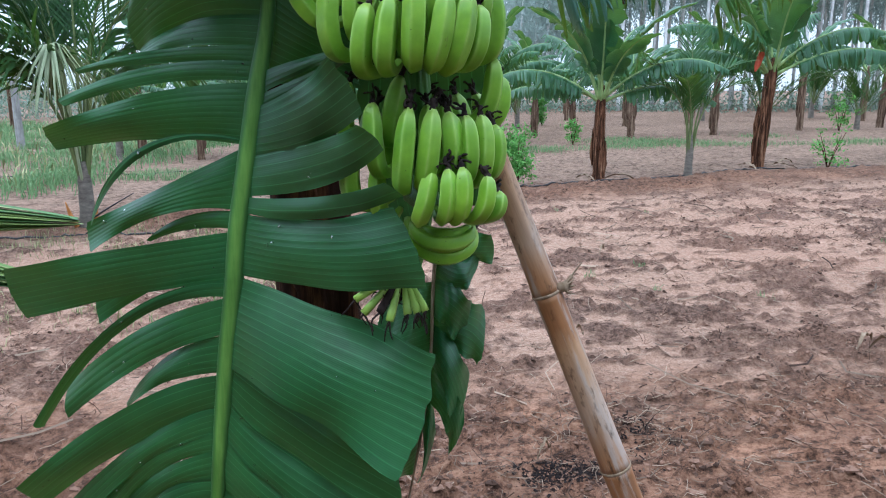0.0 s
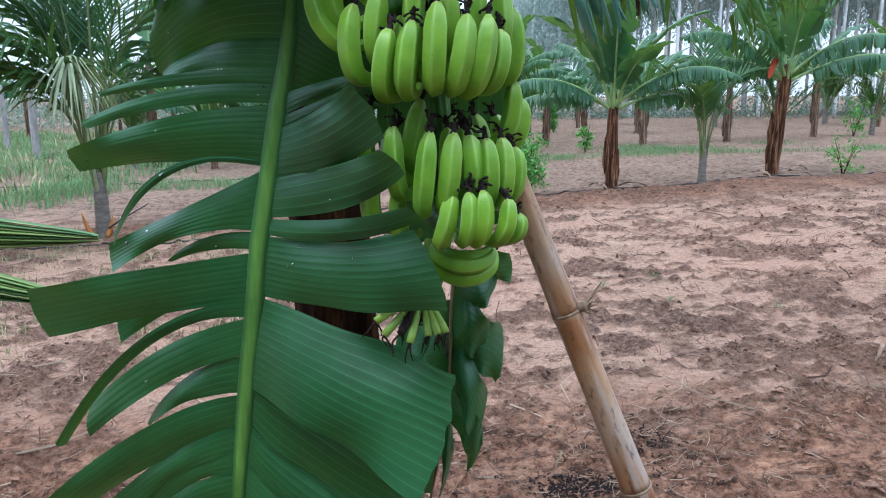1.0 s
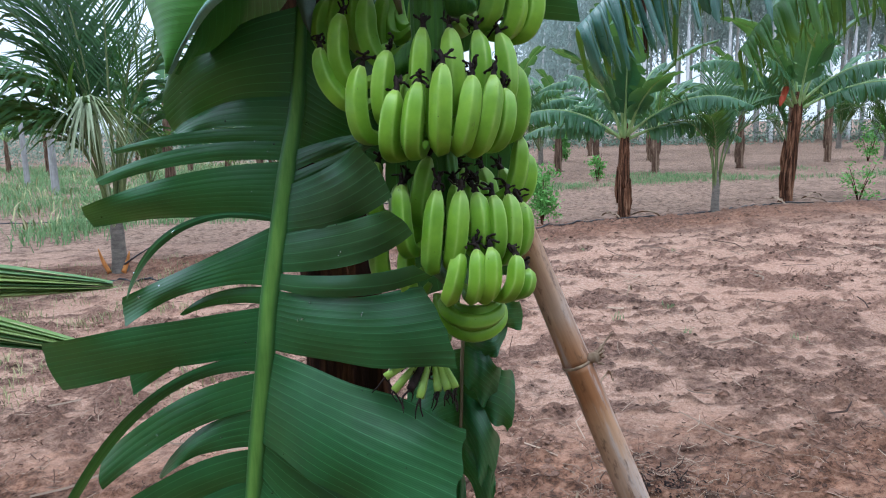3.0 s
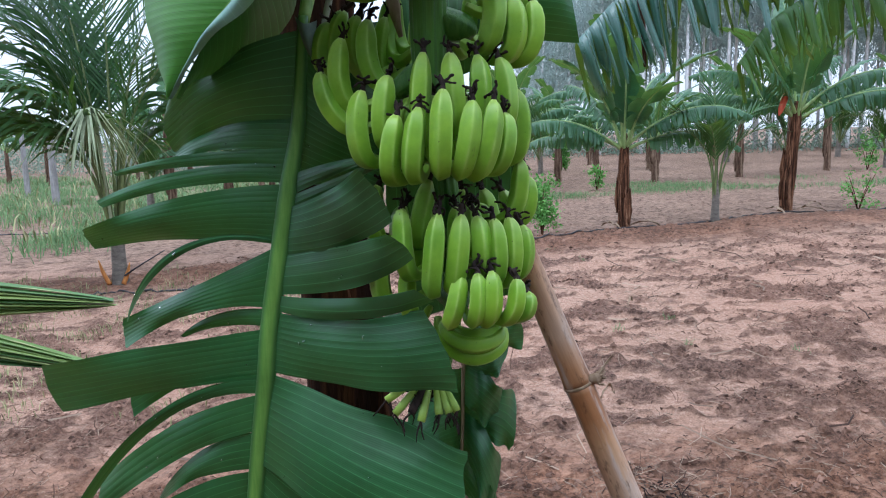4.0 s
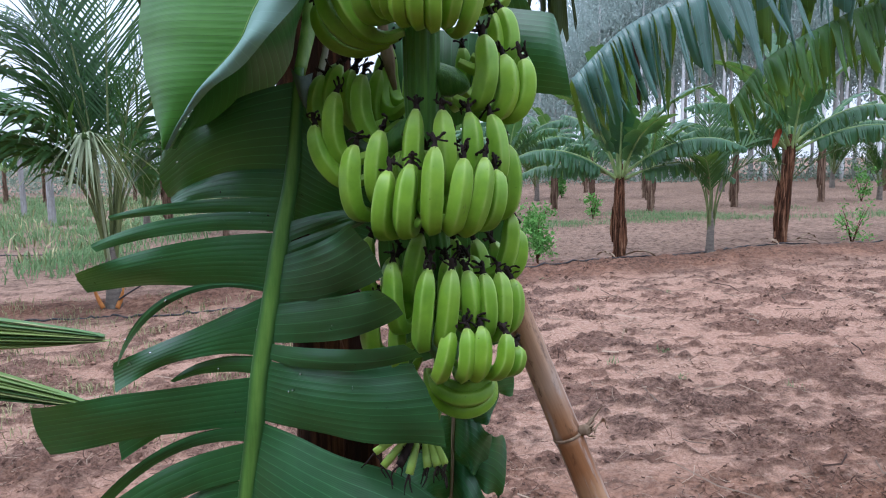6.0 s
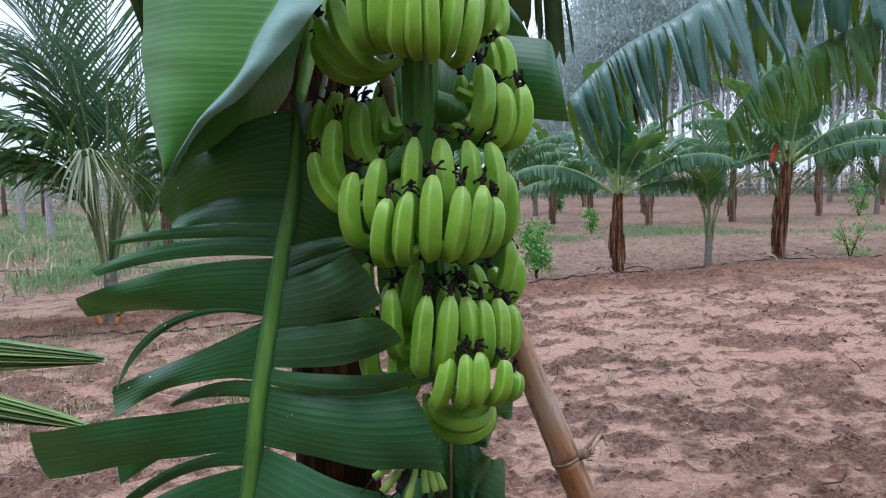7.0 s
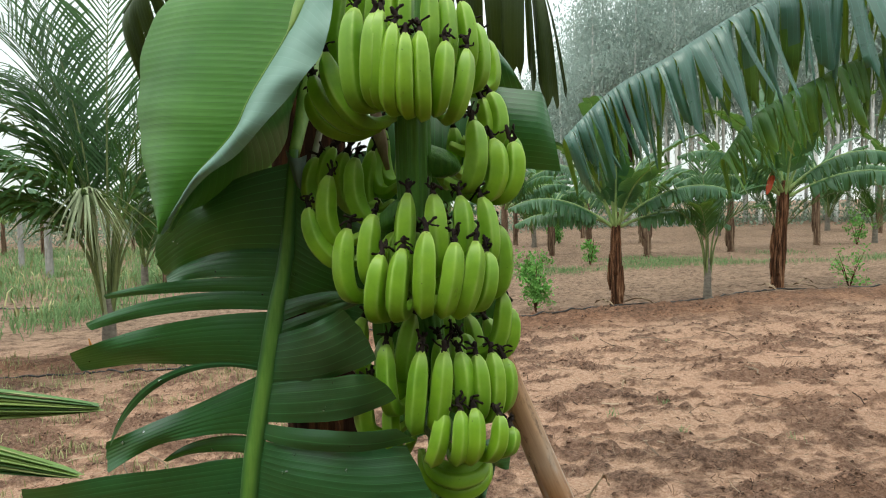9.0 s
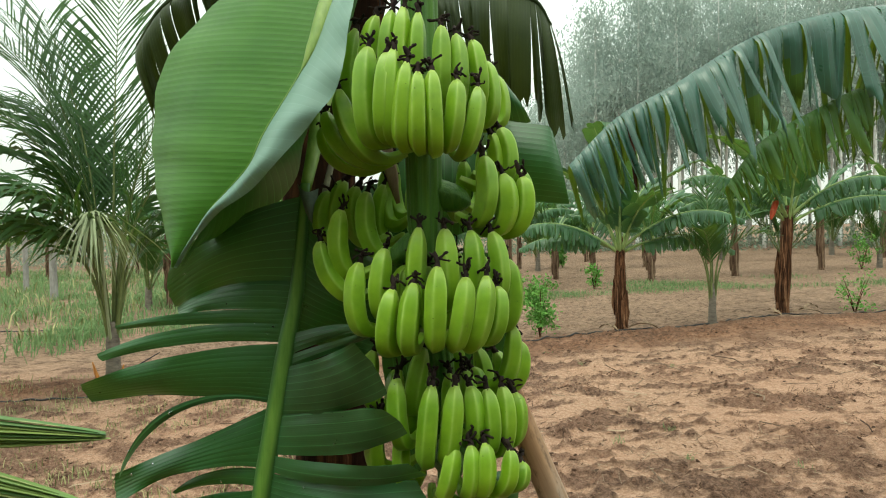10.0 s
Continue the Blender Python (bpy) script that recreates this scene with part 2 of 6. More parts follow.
def finger_material():
    """Green banana skin: paler along the ridges, yellower towards both ends, small dark flecks and scuffs."""
    m, nt, bsdf = node_mat("green_banana_skin")
    oi = nt.nodes.new("ShaderNodeObjectInfo")
    mot = noise_tex(nt, coords(nt), 14.0, 4)
    col = ramp(nt, mot, [(0.3, (0.132, 0.278, 0.013)), (0.7, (0.250, 0.445, 0.026))])
    tone = ramp(nt, oi.outputs["Random"], [(0.0, (0.84, 0.9, 0.9)), (1.0, (1.10, 1.05, 1.0))])
    col = mix(nt, 1.0, col, tone, "MULTIPLY")
    ridge = nt.nodes.new("ShaderNodeAttribute")
    ridge.attribute_name = "ridge"
    part = nt.nodes.new("ShaderNodeMath")
    part.operation = "MULTIPLY"
    nt.links.new(ridge.outputs["Fac"], part.inputs[0])
    nt.links.new(ramp(nt, noise_tex(nt, coords(nt), 30.0, 3), [(0.3, (0.15, 0.15, 0.15)), (0.7, (0.75, 0.75, 0.75))]), part.inputs[1])
    col = mix(nt, part.outputs[0], col, (0.42, 0.60, 0.14))
    ends = nt.nodes.new("ShaderNodeAttribute")
    ends.attribute_name = "along"
    col = mix(nt, ramp(nt, ends.outputs["Fac"], [(0.0, (0.5, 0.5, 0.5)), (0.2, (0, 0, 0)), (0.86, (0, 0, 0)), (0.97, (0.45, 0.45, 0.45)), (1.0, (0.8, 0.8, 0.8))]), col, (0.33, 0.42, 0.10))
    fleck = noise_tex(nt, coords(nt), 160.0, 2)
    col = mix(nt, 1.0, col, ramp(nt, fleck, [(0.22, (0.25, 0.22, 0.12)), (0.27, (1, 1, 1))]), "MULTIPLY")
    scuff = noise_tex(nt, coords(nt, (60, 60, 22)), 1.0, 4, 0.7)
    col = mix(nt, ramp(nt, scuff, [(0.68, (0, 0, 0)), (0.75, (0.6, 0.6, 0.6))]), col, (0.07, 0.06, 0.025))
    nt.links.new(col, bsdf.inputs["Base Color"])
    bsdf.inputs["Roughness"].default_value = 0.40
    bsdf.inputs["Specular IOR Level"].default_value = 0.38
    bump(nt, bsdf, noise_tex(nt, coords(nt), 60.0, 4), 0.12, 0.002)
    return m


def bamboo_material():
    """Weathered culm: amber next to the nodes, bleached and scuffed between them."""
    m, nt, bsdf = node_mat("weathered_bamboo")
    f = noise_tex(nt, coords(nt, (42, 42, 2.0)), 1.0, 7, 0.68)
    gen = coords(nt, (1, 1, 1), "Generated")
    sep = nt.nodes.new("ShaderNodeSeparateXYZ")
    nt.links.new(gen, sep.inputs[0])
    wob = nt.nodes.new("ShaderNodeMath")
    wob.operation = "MULTIPLY_ADD"
    nt.links.new(noise_tex(nt, coords(nt, (16, 16, 5)), 1.0, 4), wob.inputs[0])
    wob.inputs[1].default_value = 0.34
    nt.links.new(sep.outputs[2], wob.inputs[2])
    body = ramp(nt, wob.outputs[0], [(0.10, (0.271, 0.124, 0.054)), (0.26, (0.373, 0.194, 0.090)), (0.5, (0.475, 0.333, 0.232)), (0.85, (0.418, 0.246, 0.130)), (1.0, (0.294, 0.136, 0.054))])
    fib = ramp(nt, f, [(0.3, (0.62, 0.58, 0.55)), (0.6, (1.08, 1.05, 1.0))])
    col = mix(nt, 1.0, body, fib, "MULTIPLY")
    wash = noise_tex(nt, coords(nt, (26, 26, 3.0)), 1.0, 6, 0.7)
    col = mix(nt, ramp(nt, wash, [(0.49, (0, 0, 0)), (0.60, (0.7, 0.7, 0.7))]), col, (0.45, 0.39, 0.345))
    dirt = noise_tex(nt, coords(nt, (60, 60, 18)), 1.0, 6, 0.7)
    col = mix(nt, 1.0, col, ramp(nt, dirt, [(0.32, (0.28, 0.25, 0.23)), (0.45, (1, 1, 1))]), "MULTIPLY")
    nt.links.new(col, bsdf.inputs["Base Color"])
    bsdf.inputs["Roughness"].default_value = 0.42
    bump(nt, bsdf, f, 0.25, 0.0015)
    return m


def soil_material():
    """Reddish tilled soil: pale crusted patches between darker crumbs, moister along the planted rows."""
    m, nt, bsdf = node_mat("reddish_tilled_soil")
    co = coords(nt)
    big = noise_tex(nt, co, 0.5, 4, 0.55)
    clods = noise_tex(nt, coords(nt, (1, 1.35, 1)), 9.0, 9, 0.76)
    fine = noise_tex(nt, co, 26.0, 8, 0.72)
    laid = nt.nodes.new("ShaderNodeAttribute")
    laid.attribute_name = "crust"
    ragged = nt.nodes.new("ShaderNodeMath")
    ragged.operation = "MULTIPLY_ADD"
    nt.links.new(clods, ragged.inputs[0])
    ragged.inputs[1].default_value = 1.9
    nt.links.new(laid.outputs["Fac"], ragged.inputs[2])
    scale = nt.nodes.new("ShaderNodeMath")
    scale.operation = "MULTIPLY"
    scale.inputs[1].default_value = 0.42
    nt.links.new(ragged.outputs[0], scale.inputs[0])
    smooth = ramp(nt, scale.outputs[0], [(0.48, (0, 0, 0)), (0.68, (1, 1, 1))])
    pale = ramp(nt, fine, [(0.32, (0.228, 0.130, 0.086)), (0.5, (0.34, 0.212, 0.146)), (0.68, (0.45, 0.302, 0.222))])
    dark = ramp(nt, fine, [(0.36, (0.052, 0.030, 0.022)), (0.48, (0.138, 0.082, 0.058)), (0.66, (0.28, 0.176, 0.127))])
    col = mix(nt, smooth, dark, pale)
    col = mix(nt, ramp(nt, big, [(0.40, (0, 0, 0)), (0.68, (0.35, 0.35, 0.35))]), col, (0.36, 0.20, 0.135))
    grit = noise_tex(nt, co, 75.0, 4, 0.75)
    col = mix(nt, 1.0, col, ramp(nt, grit, [(0.34, (0.62, 0.59, 0.58)), (0.54, (1.15, 1.15, 1.15))]), "MULTIPLY")
    sep = nt.nodes.new("ShaderNodeSeparateXYZ")
    nt.links.new(co, sep.inputs[0])
    wander = nt.nodes.new("ShaderNodeMath")
    wander.operation = "MULTIPLY_ADD"
    nt.links.new(noise_tex(nt, co, 1.3, 6, 0.66), wander.inputs[0])
    wander.inputs[1].default_value = 3.4
    nt.links.new(sep.outputs[1], wander.inputs[2])
    row = nt.nodes.new("ShaderNodeMapRange")
    nt.links.new(wander.outputs[0], row.inputs[0])
    row.inputs[1].default_value, row.inputs[2].default_value = 4.9, 5.9
    row.inputs[3].default_value, row.inputs[4].default_value = 0.95, 0.0
    # bank of darker soil along the watering tube
    bank = nt.nodes.new("ShaderNodeVectorMath")
    bank.operation = "DOT_PRODUCT"
    bank.inputs[1].default_value = (-0.19, 1.0, 0.0)
    nt.links.new(co, bank.inputs[0])
    off = nt.nodes.new("ShaderNodeMath")
    off.operation = "SUBTRACT"
    nt.links.new(bank.outputs["Value"], off.inputs[0])
    off.inputs[1].default_value = 10.6
    size = nt.nodes.new("ShaderNodeMath")
    size.operation = "ABSOLUTE"
    nt.links.new(off.outputs[0], size.inputs[0])
    frayed = nt.nodes.new("ShaderNodeMath")
    frayed.operation = "MULTIPLY_ADD"
    nt.links.new(noise_tex(nt, co, 1.6, 6, 0.7), frayed.inputs[0])
    frayed.inputs[1].default_value = 1.6
    nt.links.new(size.outputs[0], frayed.inputs[2])
    strip = nt.nodes.new("ShaderNodeMapRange")
    nt.links.new(frayed.outputs[0], strip.inputs[0])
    strip.inputs[1].default_value, strip.inputs[2].default_value = 1.15, 1.8
    strip.inputs[3].default_value, strip.inputs[4].default_value = 0.8, 0.0
    crumbs = noise_tex(nt, co, 15.0, 12, 0.8)
    damp = ramp(nt, crumbs, [(0.38, (0.034, 0.019, 0.013)), (0.45, (0.136, 0.071, 0.044)), (0.52, (0.29, 0.155, 0.097)), (0.64, (0.42, 0.257, 0.172))])
    tone = noise_tex(nt, co, 1.7, 5, 0.6)
    damp = mix(nt, 1.0, damp, ramp(nt, tone, [(0.38, (0.6, 0.57, 0.56)), (0.6, (1.12, 1.06, 1.0))]), "MULTIPLY")
    # browner, weedier ground among the rows farther out
    out = nt.nodes.new("ShaderNodeMapRange")
    nt.links.new(wander.outputs[0], out.inputs[0])
    out.inputs[1].default_value, out.inputs[2].default_value = 11.5, 14.5
    out.inputs[3].default_value, out.inputs[4].default_value = 0.0, 0.85
    col = mix(nt, out.outputs[0], col, mix(nt, ramp(nt, clods, [(0.42, (0, 0, 0)), (0.55, (1, 1, 1))]), (0.10, 0.066, 0.043), (0.29, 0.195, 0.140)))
    col = mix(nt, row.outputs[0], col, damp)
    col = mix(nt, strip.outputs[0], col, mix(nt, 0.35, damp, (0.10, 0.05, 0.033)))
    nt.links.new(col, bsdf.inputs["Base Color"])
    bsdf.inputs["Roughness"].default_value = 0.95
    bsdf.inputs["Specular IOR Level"].default_value = 0.12
    lumps = nt.nodes.new("ShaderNodeMath")
    lumps.operation = "MULTIPLY_ADD"
    nt.links.new(ramp(nt, smooth, [(0.0, (0.5, 0.5, 0.5)), (1.0, (0.08, 0.08, 0.08))]), lumps.inputs[0])
    nt.links.new(clods, lumps.inputs[1])
    nt.links.new(mix(nt, 0.75, fine, (0.0, 0.0, 0.0)), lumps.inputs[2])
    bump(nt, bsdf, lumps.outputs[0], 1.0, 0.10)
    return m


def plain_noise_material(name, a, b, scale=8.0, rough=0.8, island=False, thin=0.0):
    m, nt, bsdf = node_mat(name)
    if island:
        g = nt.nodes.new("ShaderNodeNewGeometry")
        src = g.outputs["Random Per Island"]
    else:
        src = noise_tex(nt, coords(nt), scale, 5)
    nt.links.new(ramp(nt, src, [(0.1, a), (0.9, b)]), bsdf.inputs["Base Color"])
    bsdf.inputs["Roughness"].default_value = rough
    bsdf.inputs["Specular IOR Level"].default_value = 0.2
    if thin:
        tr = nt.nodes.new("ShaderNodeBsdfTranslucent")
        tr.inputs[0].default_value = (*b, 1)
        mx = nt.nodes.new("ShaderNodeMixShader")
        mx.inputs[0].default_value = thin
        nt.links.new(bsdf.outputs[0], mx.inputs[1])
        nt.links.new(tr.outputs[0], mx.inputs[2])
        nt.links.new(mx.outputs[0], nt.nodes["Material Output"].inputs["Surface"])
    return m


def water_material():
    m, nt, bsdf = node_mat("water_drop")
    bsdf.inputs["Base Color"].default_value = (0.9, 0.95, 0.92, 1)
    bsdf.inputs["Roughness"].default_value = 0.05
    bsdf.inputs["Transmission Weight"].default_value = 1.0
    bsdf.inputs["IOR"].default_value = 1.33
    return m


FINGER = finger_material()
WATER = water_material()
BAMBOO = bamboo_material()
SOIL = soil_material()
STRAW = plain_noise_material("straw_and_twigs", (0.06, 0.035, 0.025), (0.42, 0.31, 0.22), island=True)
CLOD = plain_noise_material("soil_clods", (0.06, 0.033, 0.022), (0.27, 0.155, 0.105), island=True, rough=0.95)
GRASS = plain_noise_material("grass_blades", (0.07, 0.14, 0.045), (0.22, 0.33, 0.15), island=True, thin=0.4)
DRY_GRASS = plain_noise_material("pale_grass_blades", (0.14, 0.17, 0.06), (0.38, 0.36, 0.18), island=True)
BUSH = plain_noise_material("shrub_leaves", (0.08, 0.22, 0.04), (0.20, 0.42, 0.10), island=True, rough=0.5, thin=0.3)
# green lightened and greyed to carry the haze over the far edge
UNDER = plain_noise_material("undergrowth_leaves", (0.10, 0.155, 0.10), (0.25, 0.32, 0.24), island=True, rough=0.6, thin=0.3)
# glaucous leaves, paled further: the distant haze is mixed into this colour
GUM = plain_noise_material("glaucous_hazed_gum_leaves", (0.335, 0.41, 0.375), (0.42, 0.50, 0.46), island=True, rough=0.6, thin=0.45)


# ---- mesh helpers ----
def link_mesh(name, verts, faces, mats, parent=None, label="", slots=None, uvs=None, smooth=True):
    me = bpy.data.meshes.new(name)
    me.from_pydata([tuple(v) for v in verts], [], faces)
    for m in mats:
        me.materials.append(m)
    if slots is not None:
        me.polygons.foreach_set("material_index", slots)
    if uvs is not None:
        layer = me.uv_layers.new(name="UVMap")
        idx = np.empty(len(me.loops), dtype=np.int32)
        me.loops.foreach_get("vertex_index", idx)
        layer.data.foreach_set("uv", np.asarray(uvs, dtype=np.float32)[idx].ravel())
    if smooth:
        me.polygons.foreach_set("use_smooth", [True] * len(me.polygons))
    me.update()
    ob = new(name, me)
    if parent is not None:
        ob.parent = parent
    if label:
        tagged(ob, label)
    return ob


def thing(name, label, category, at=(0, 0, 0), group="", kind=""):
    e = new(name)
    e.location = at
    e.empty_display_size = 0.1
    return tagged(e, label, category, group, kind)


def spline(points, n):
    """Smooth curve through the points, n samples."""
    p = np.array(points, float)
    p = np.vstack([2 * p[0] - p[1], p, 2 * p[-1] - p[-2]])
    t = np.linspace(0, len(p) - 3 - 1e-9, n)
    i = t.astype(int)
    f = (t - i)[:, None]
    a, b, c, d = p[i], p[i + 1], p[i + 2], p[i + 3]
    return 0.5 * (2 * b + (c - a) * f + (2 * a - 5 * b + 4 * c - d) * f ** 2 + (3 * b - a - 3 * c + d) * f ** 3)


def unit(v):
    v = np.asarray(v, float)
    return v / (np.linalg.norm(v, axis=-1, keepdims=True) + 1e-12)


def sweep(path, radii, sides=10, lobes=0, lobe=0.0, flat=1.0, start=0, wob=0.0, rng=None, facet=0.0):
    """Tube along a path: verts and faces, closed at both ends."""
    path = np.asarray(path, float)
    tan = unit(np.gradient(path, axis=0))
    ref = np.array([0.0, 1.0, 0.0]) if abs(tan[0][1]) < 0.8 else np.array([1.0, 0.0, 0.0])
    verts, faces = [], []
    side = unit(np.cross(tan[0], ref))
    for k, (p, t, r) in enumerate(zip(path, tan, radii)):
        side = unit(side - t * np.dot(side, t))
        up = np.cross(side, t)
        for j in range(sides):
            a = 2 * math.pi * j / sides
            q = r * (1 + lobe * math.cos(lobes * a))
            if facet:
                q *= 1 - facet + facet * math.cos(math.pi / 5) / math.cos((a + 0.1 * math.pi) % (0.4 * math.pi) - 0.2 * math.pi)
            if wob and rng is not None:
                q *= 1 + wob * (rng.random() - 0.5)
            verts.append(p + side * math.cos(a) * q + up * math.sin(a) * q * flat)
    n = len(path)
    for k in range(n - 1):
        for j in range(sides):
            a, b = k * sides + j, k * sides + (j + 1) % sides
            faces.append((start + a, start + b, start + b + sides, start + a + sides))
    faces.append(tuple(start + j for j in reversed(range(sides))))
    faces.append(tuple(start + (n - 1) * sides + j for j in range(sides)))
    return verts, faces


def join(*chunks):
    verts, faces, slots = [], [], []
    for v, f, s in chunks:
        o = len(verts)
        verts.extend(v)
        faces.extend(tuple(i + o for i in q) for q in f)
        slots.extend([s] * len(f))
    return verts, faces, slots


def tube(name, points, radii, mat, parent=None, label="", sides=10, n=24, **kw):
    path = spline(points, n)
    rad = np.interp(np.linspace(0, 1, n), np.linspace(0, 1, len(radii)), radii)
    v, f = sweep(path, rad, sides, **kw)
    return link_mesh(name, v, f, [mat], parent, label)


def land(x, y):
    """Height of the lie of the land: it climbs gently to the east and levels off."""
    return 0.35 * np.tanh(0.165 * np.asarray(x, float))


# ---- ground ----
TABLES = {k: np.random.RandomState(k).rand(256, 256) for k in (3, 4, 5, 6)}


def value_noise(x, y, cell, seed):
    table = TABLES[seed]
    u, v = x / cell, y / cell
    i, j = np.floor(u).astype(int), np.floor(v).astype(int)
    f, g = u - i, v - j
    f, g = f * f * (3 - 2 * f), g * g * (3 - 2 * g)
    pick = lambda a, b: table[a % 256, b % 256]
    return ((pick(i, j) * (1 - f) + pick(i + 1, j) * f) * (1 - g) + (pick(i, j + 1) * (1 - f) + pick(i + 1, j + 1) * f) * g)


def row_line(x):
    """Where the nearest planted row with its watering tube runs."""
    return 10.75 + 0.19 * x


def crust(x, y):
    """How far the soil is smoothed to a pale crust: 0 in loose dark crumbs, 1 on the crust."""
    u, v = np.asarray(x, float) * 0.8, np.asarray(y, float) * 1.15
    u, v = u + 0.12 * value_noise(v, u, 0.31, 5), v + 0.12 * value_noise(u, v, 0.27, 6)
    w = sum(a * value_noise(u * math.cos(t) - v * math.sin(t) + 40, u * math.sin(t) + v * math.cos(t) + 70, c, k)
            for a, c, k, t in ((0.16, 0.66, 3, 0.3), (0.30, 0.27, 4, 0.9), (0.31, 0.125, 5, 1.6), (0.23, 0.06, 6, 2.3)))
    return np.clip((w - 0.385) / 0.22, 0, 1)


def relief(x, y):
    near = np.exp(-np.maximum(0, np.hypot(x, y) - 9) / 14)
    loose = 1 - crust(x, y)
    z = land(x, y)
    z = z + near * (0.05 * (value_noise(x, y * 1.15, 0.6, 3) - 0.5) + 0.008 * loose + 0.075 * loose * (value_noise(x, y * 1.2, 0.11, 4) - 0.4)
                    + 0.080 * loose * np.maximum(0, value_noise(x, y, 0.055, 5) - 0.45) + 0.012 * (value_noise(x, y, 0.085, 5) - 0.5)) + 0.16 * (value_noise(x, y, 6.0, 6) - 0.5) * (1 - near)
    z = z + 0.10 * np.exp(-((y - row_line(x)) / 0.55) ** 2) * (x > -20)
    return z


def axis_steps(lo, hi, fine, growth, far_lo, far_hi):
    mid = list(np.arange(lo, hi, fine))
    up, s = [], fine
    p = hi
    while p < far_hi:
        up.append(p)
        s *= growth
        p += s
    up.append(far_hi)
    dn, s, p = [], fine, lo
    while p > far_lo:
        s *= growth
        p -= s
        dn.append(max(p, far_lo))
    return np.array(dn[::-1] + mid + up)


def build_ground():
    xs = axis_steps(-3.0, 4.6, 0.026, 1.035, -400, 400)
    ys = axis_steps(2.2, 6.5, 0.021, 1.022, -60, 600)
    X, Y = np.meshgrid(xs, ys)
    Z = relief(X, Y)
    v = np.stack([X, Y, Z], -1).reshape(-1, 3)
    nx, ny = len(xs), len(ys)
    idx = np.arange(nx * ny).reshape(ny, nx)
    f = np.stack([idx[:-1, :-1], idx[:-1, 1:], idx[1:, 1:], idx[1:, :-1]], -1).reshape(-1, 4)
    ob = link_mesh("ground", v, f.tolist(), [SOIL])
    ob.data.attributes.new("crust", "FLOAT", "POINT").data.foreach_set("value", crust(X, Y).ravel())
    tagged(ob, "reddish tilled soil with clods and pale crusted patches", "ground", kind="structure")


build_ground()


# ---- the banana plant with its bunch ----
CLUSTER_ONE_LOW = [
    (-0.236, 2.218, -0.232, 2.060, 1.17, 1.32),
    (-0.201, 2.202, -0.207, 2.061, 1.14),
    (-0.189, 2.207, -0.194, 2.057, 1.14),
    (-0.166, 2.181, -0.175, 2.045, 1.125),
    (-0.148, 2.163, -0.148, 2.04, 1.12),
    (-0.125, 2.166, -0.121, 2.036, 1.125),
    (-0.084, 2.155, -0.096, 2.046, 1.15),
    (-0.049, 2.148, -0.071, 2.035, 1.18),
    (-0.297, 2.157, -0.244, 2.034, 1.22, 1.18),
    (-0.330, 2.125, -0.272, 2.028, 1.26, 1.15),
    (-0.345, 2.105, -0.300, 2.020, 1.31, 1.05),
]
CLUSTER_ONE_HIGH = [
    (-0.273, 2.279, -0.283, 2.134, 1.27),
    (-0.229, 2.29, -0.242, 2.147, 1.23),
    (-0.199, 2.293, -0.204, 2.143, 1.215),
    (-0.177, 2.298, -0.182, 2.142, 1.21),
    (-0.152, 2.287, -0.154, 2.131, 1.21),
    (-0.111, 2.26, -0.114, 2.119, 1.2),
    (-0.086, 2.247, -0.086, 2.12, 1.21),
    (-0.058, 2.241, -0.05, 2.122, 1.23),
    (-0.035, 2.209, -0.033, 2.095, 1.25),
]
CLUSTER_ONE = CLUSTER_ONE_LOW + CLUSTER_ONE_HIGH
CLUSTER_TWO_A = [
    (-0.04, 2.036, -0.048, 1.917, 1.25),
    (-0.005, 2.005, -0.011, 1.9, 1.27),
    (0.032, 2.001, 0.019, 1.897, 1.3),
    (-0.007, 2.098, -0.002, 1.997, 1.33),
    (-0.024, 2.088, -0.026, 1.987, 1.33),
    (0.024, 2.021, 0.033, 1.932, 1.36),
]
CLUSTER_TWO_B = [
    (-0.344, 1.983, -0.353, 1.893, 1.36),
    (-0.314, 2.005, -0.33, 1.904, 1.36),
    (-0.31, 1.945, -0.303, 1.821, 1.29),
    (-0.263, 1.979, -0.249, 1.86, 1.31),
    (-0.287, 1.992, -0.28, 1.881, 1.34),
    (-0.35, 1.886, -0.306, 1.779, 1.28),
    (-0.266, 1.847, -0.262, 1.723, 1.22),
    (-0.219, 1.871, -0.225, 1.751, 1.22),
    (-0.231, 2.036, -0.233, 1.914, 1.42),
]
CLUSTER_THREE = [
    (-0.158, 1.908, -0.164, 1.759, 1.22),
    (-0.112, 1.905, -0.106, 1.77, 1.21),
    (-0.066, 1.901, -0.068, 1.785, 1.22),
    (-0.028, 1.898, -0.022, 1.778, 1.24),
    (0.003, 1.846, -0.001, 1.72, 1.28),
    (-0.201, 1.802, -0.212, 1.694, 1.17),
    (-0.163, 1.813, -0.174, 1.698, 1.155),
    (-0.122, 1.841, -0.127, 1.706, 1.15),
    (-0.074, 1.822, -0.093, 1.704, 1.155),
    (-0.039, 1.823, -0.063, 1.701, 1.17),
    (-0.02, 1.802, -0.035, 1.706, 1.2),
]
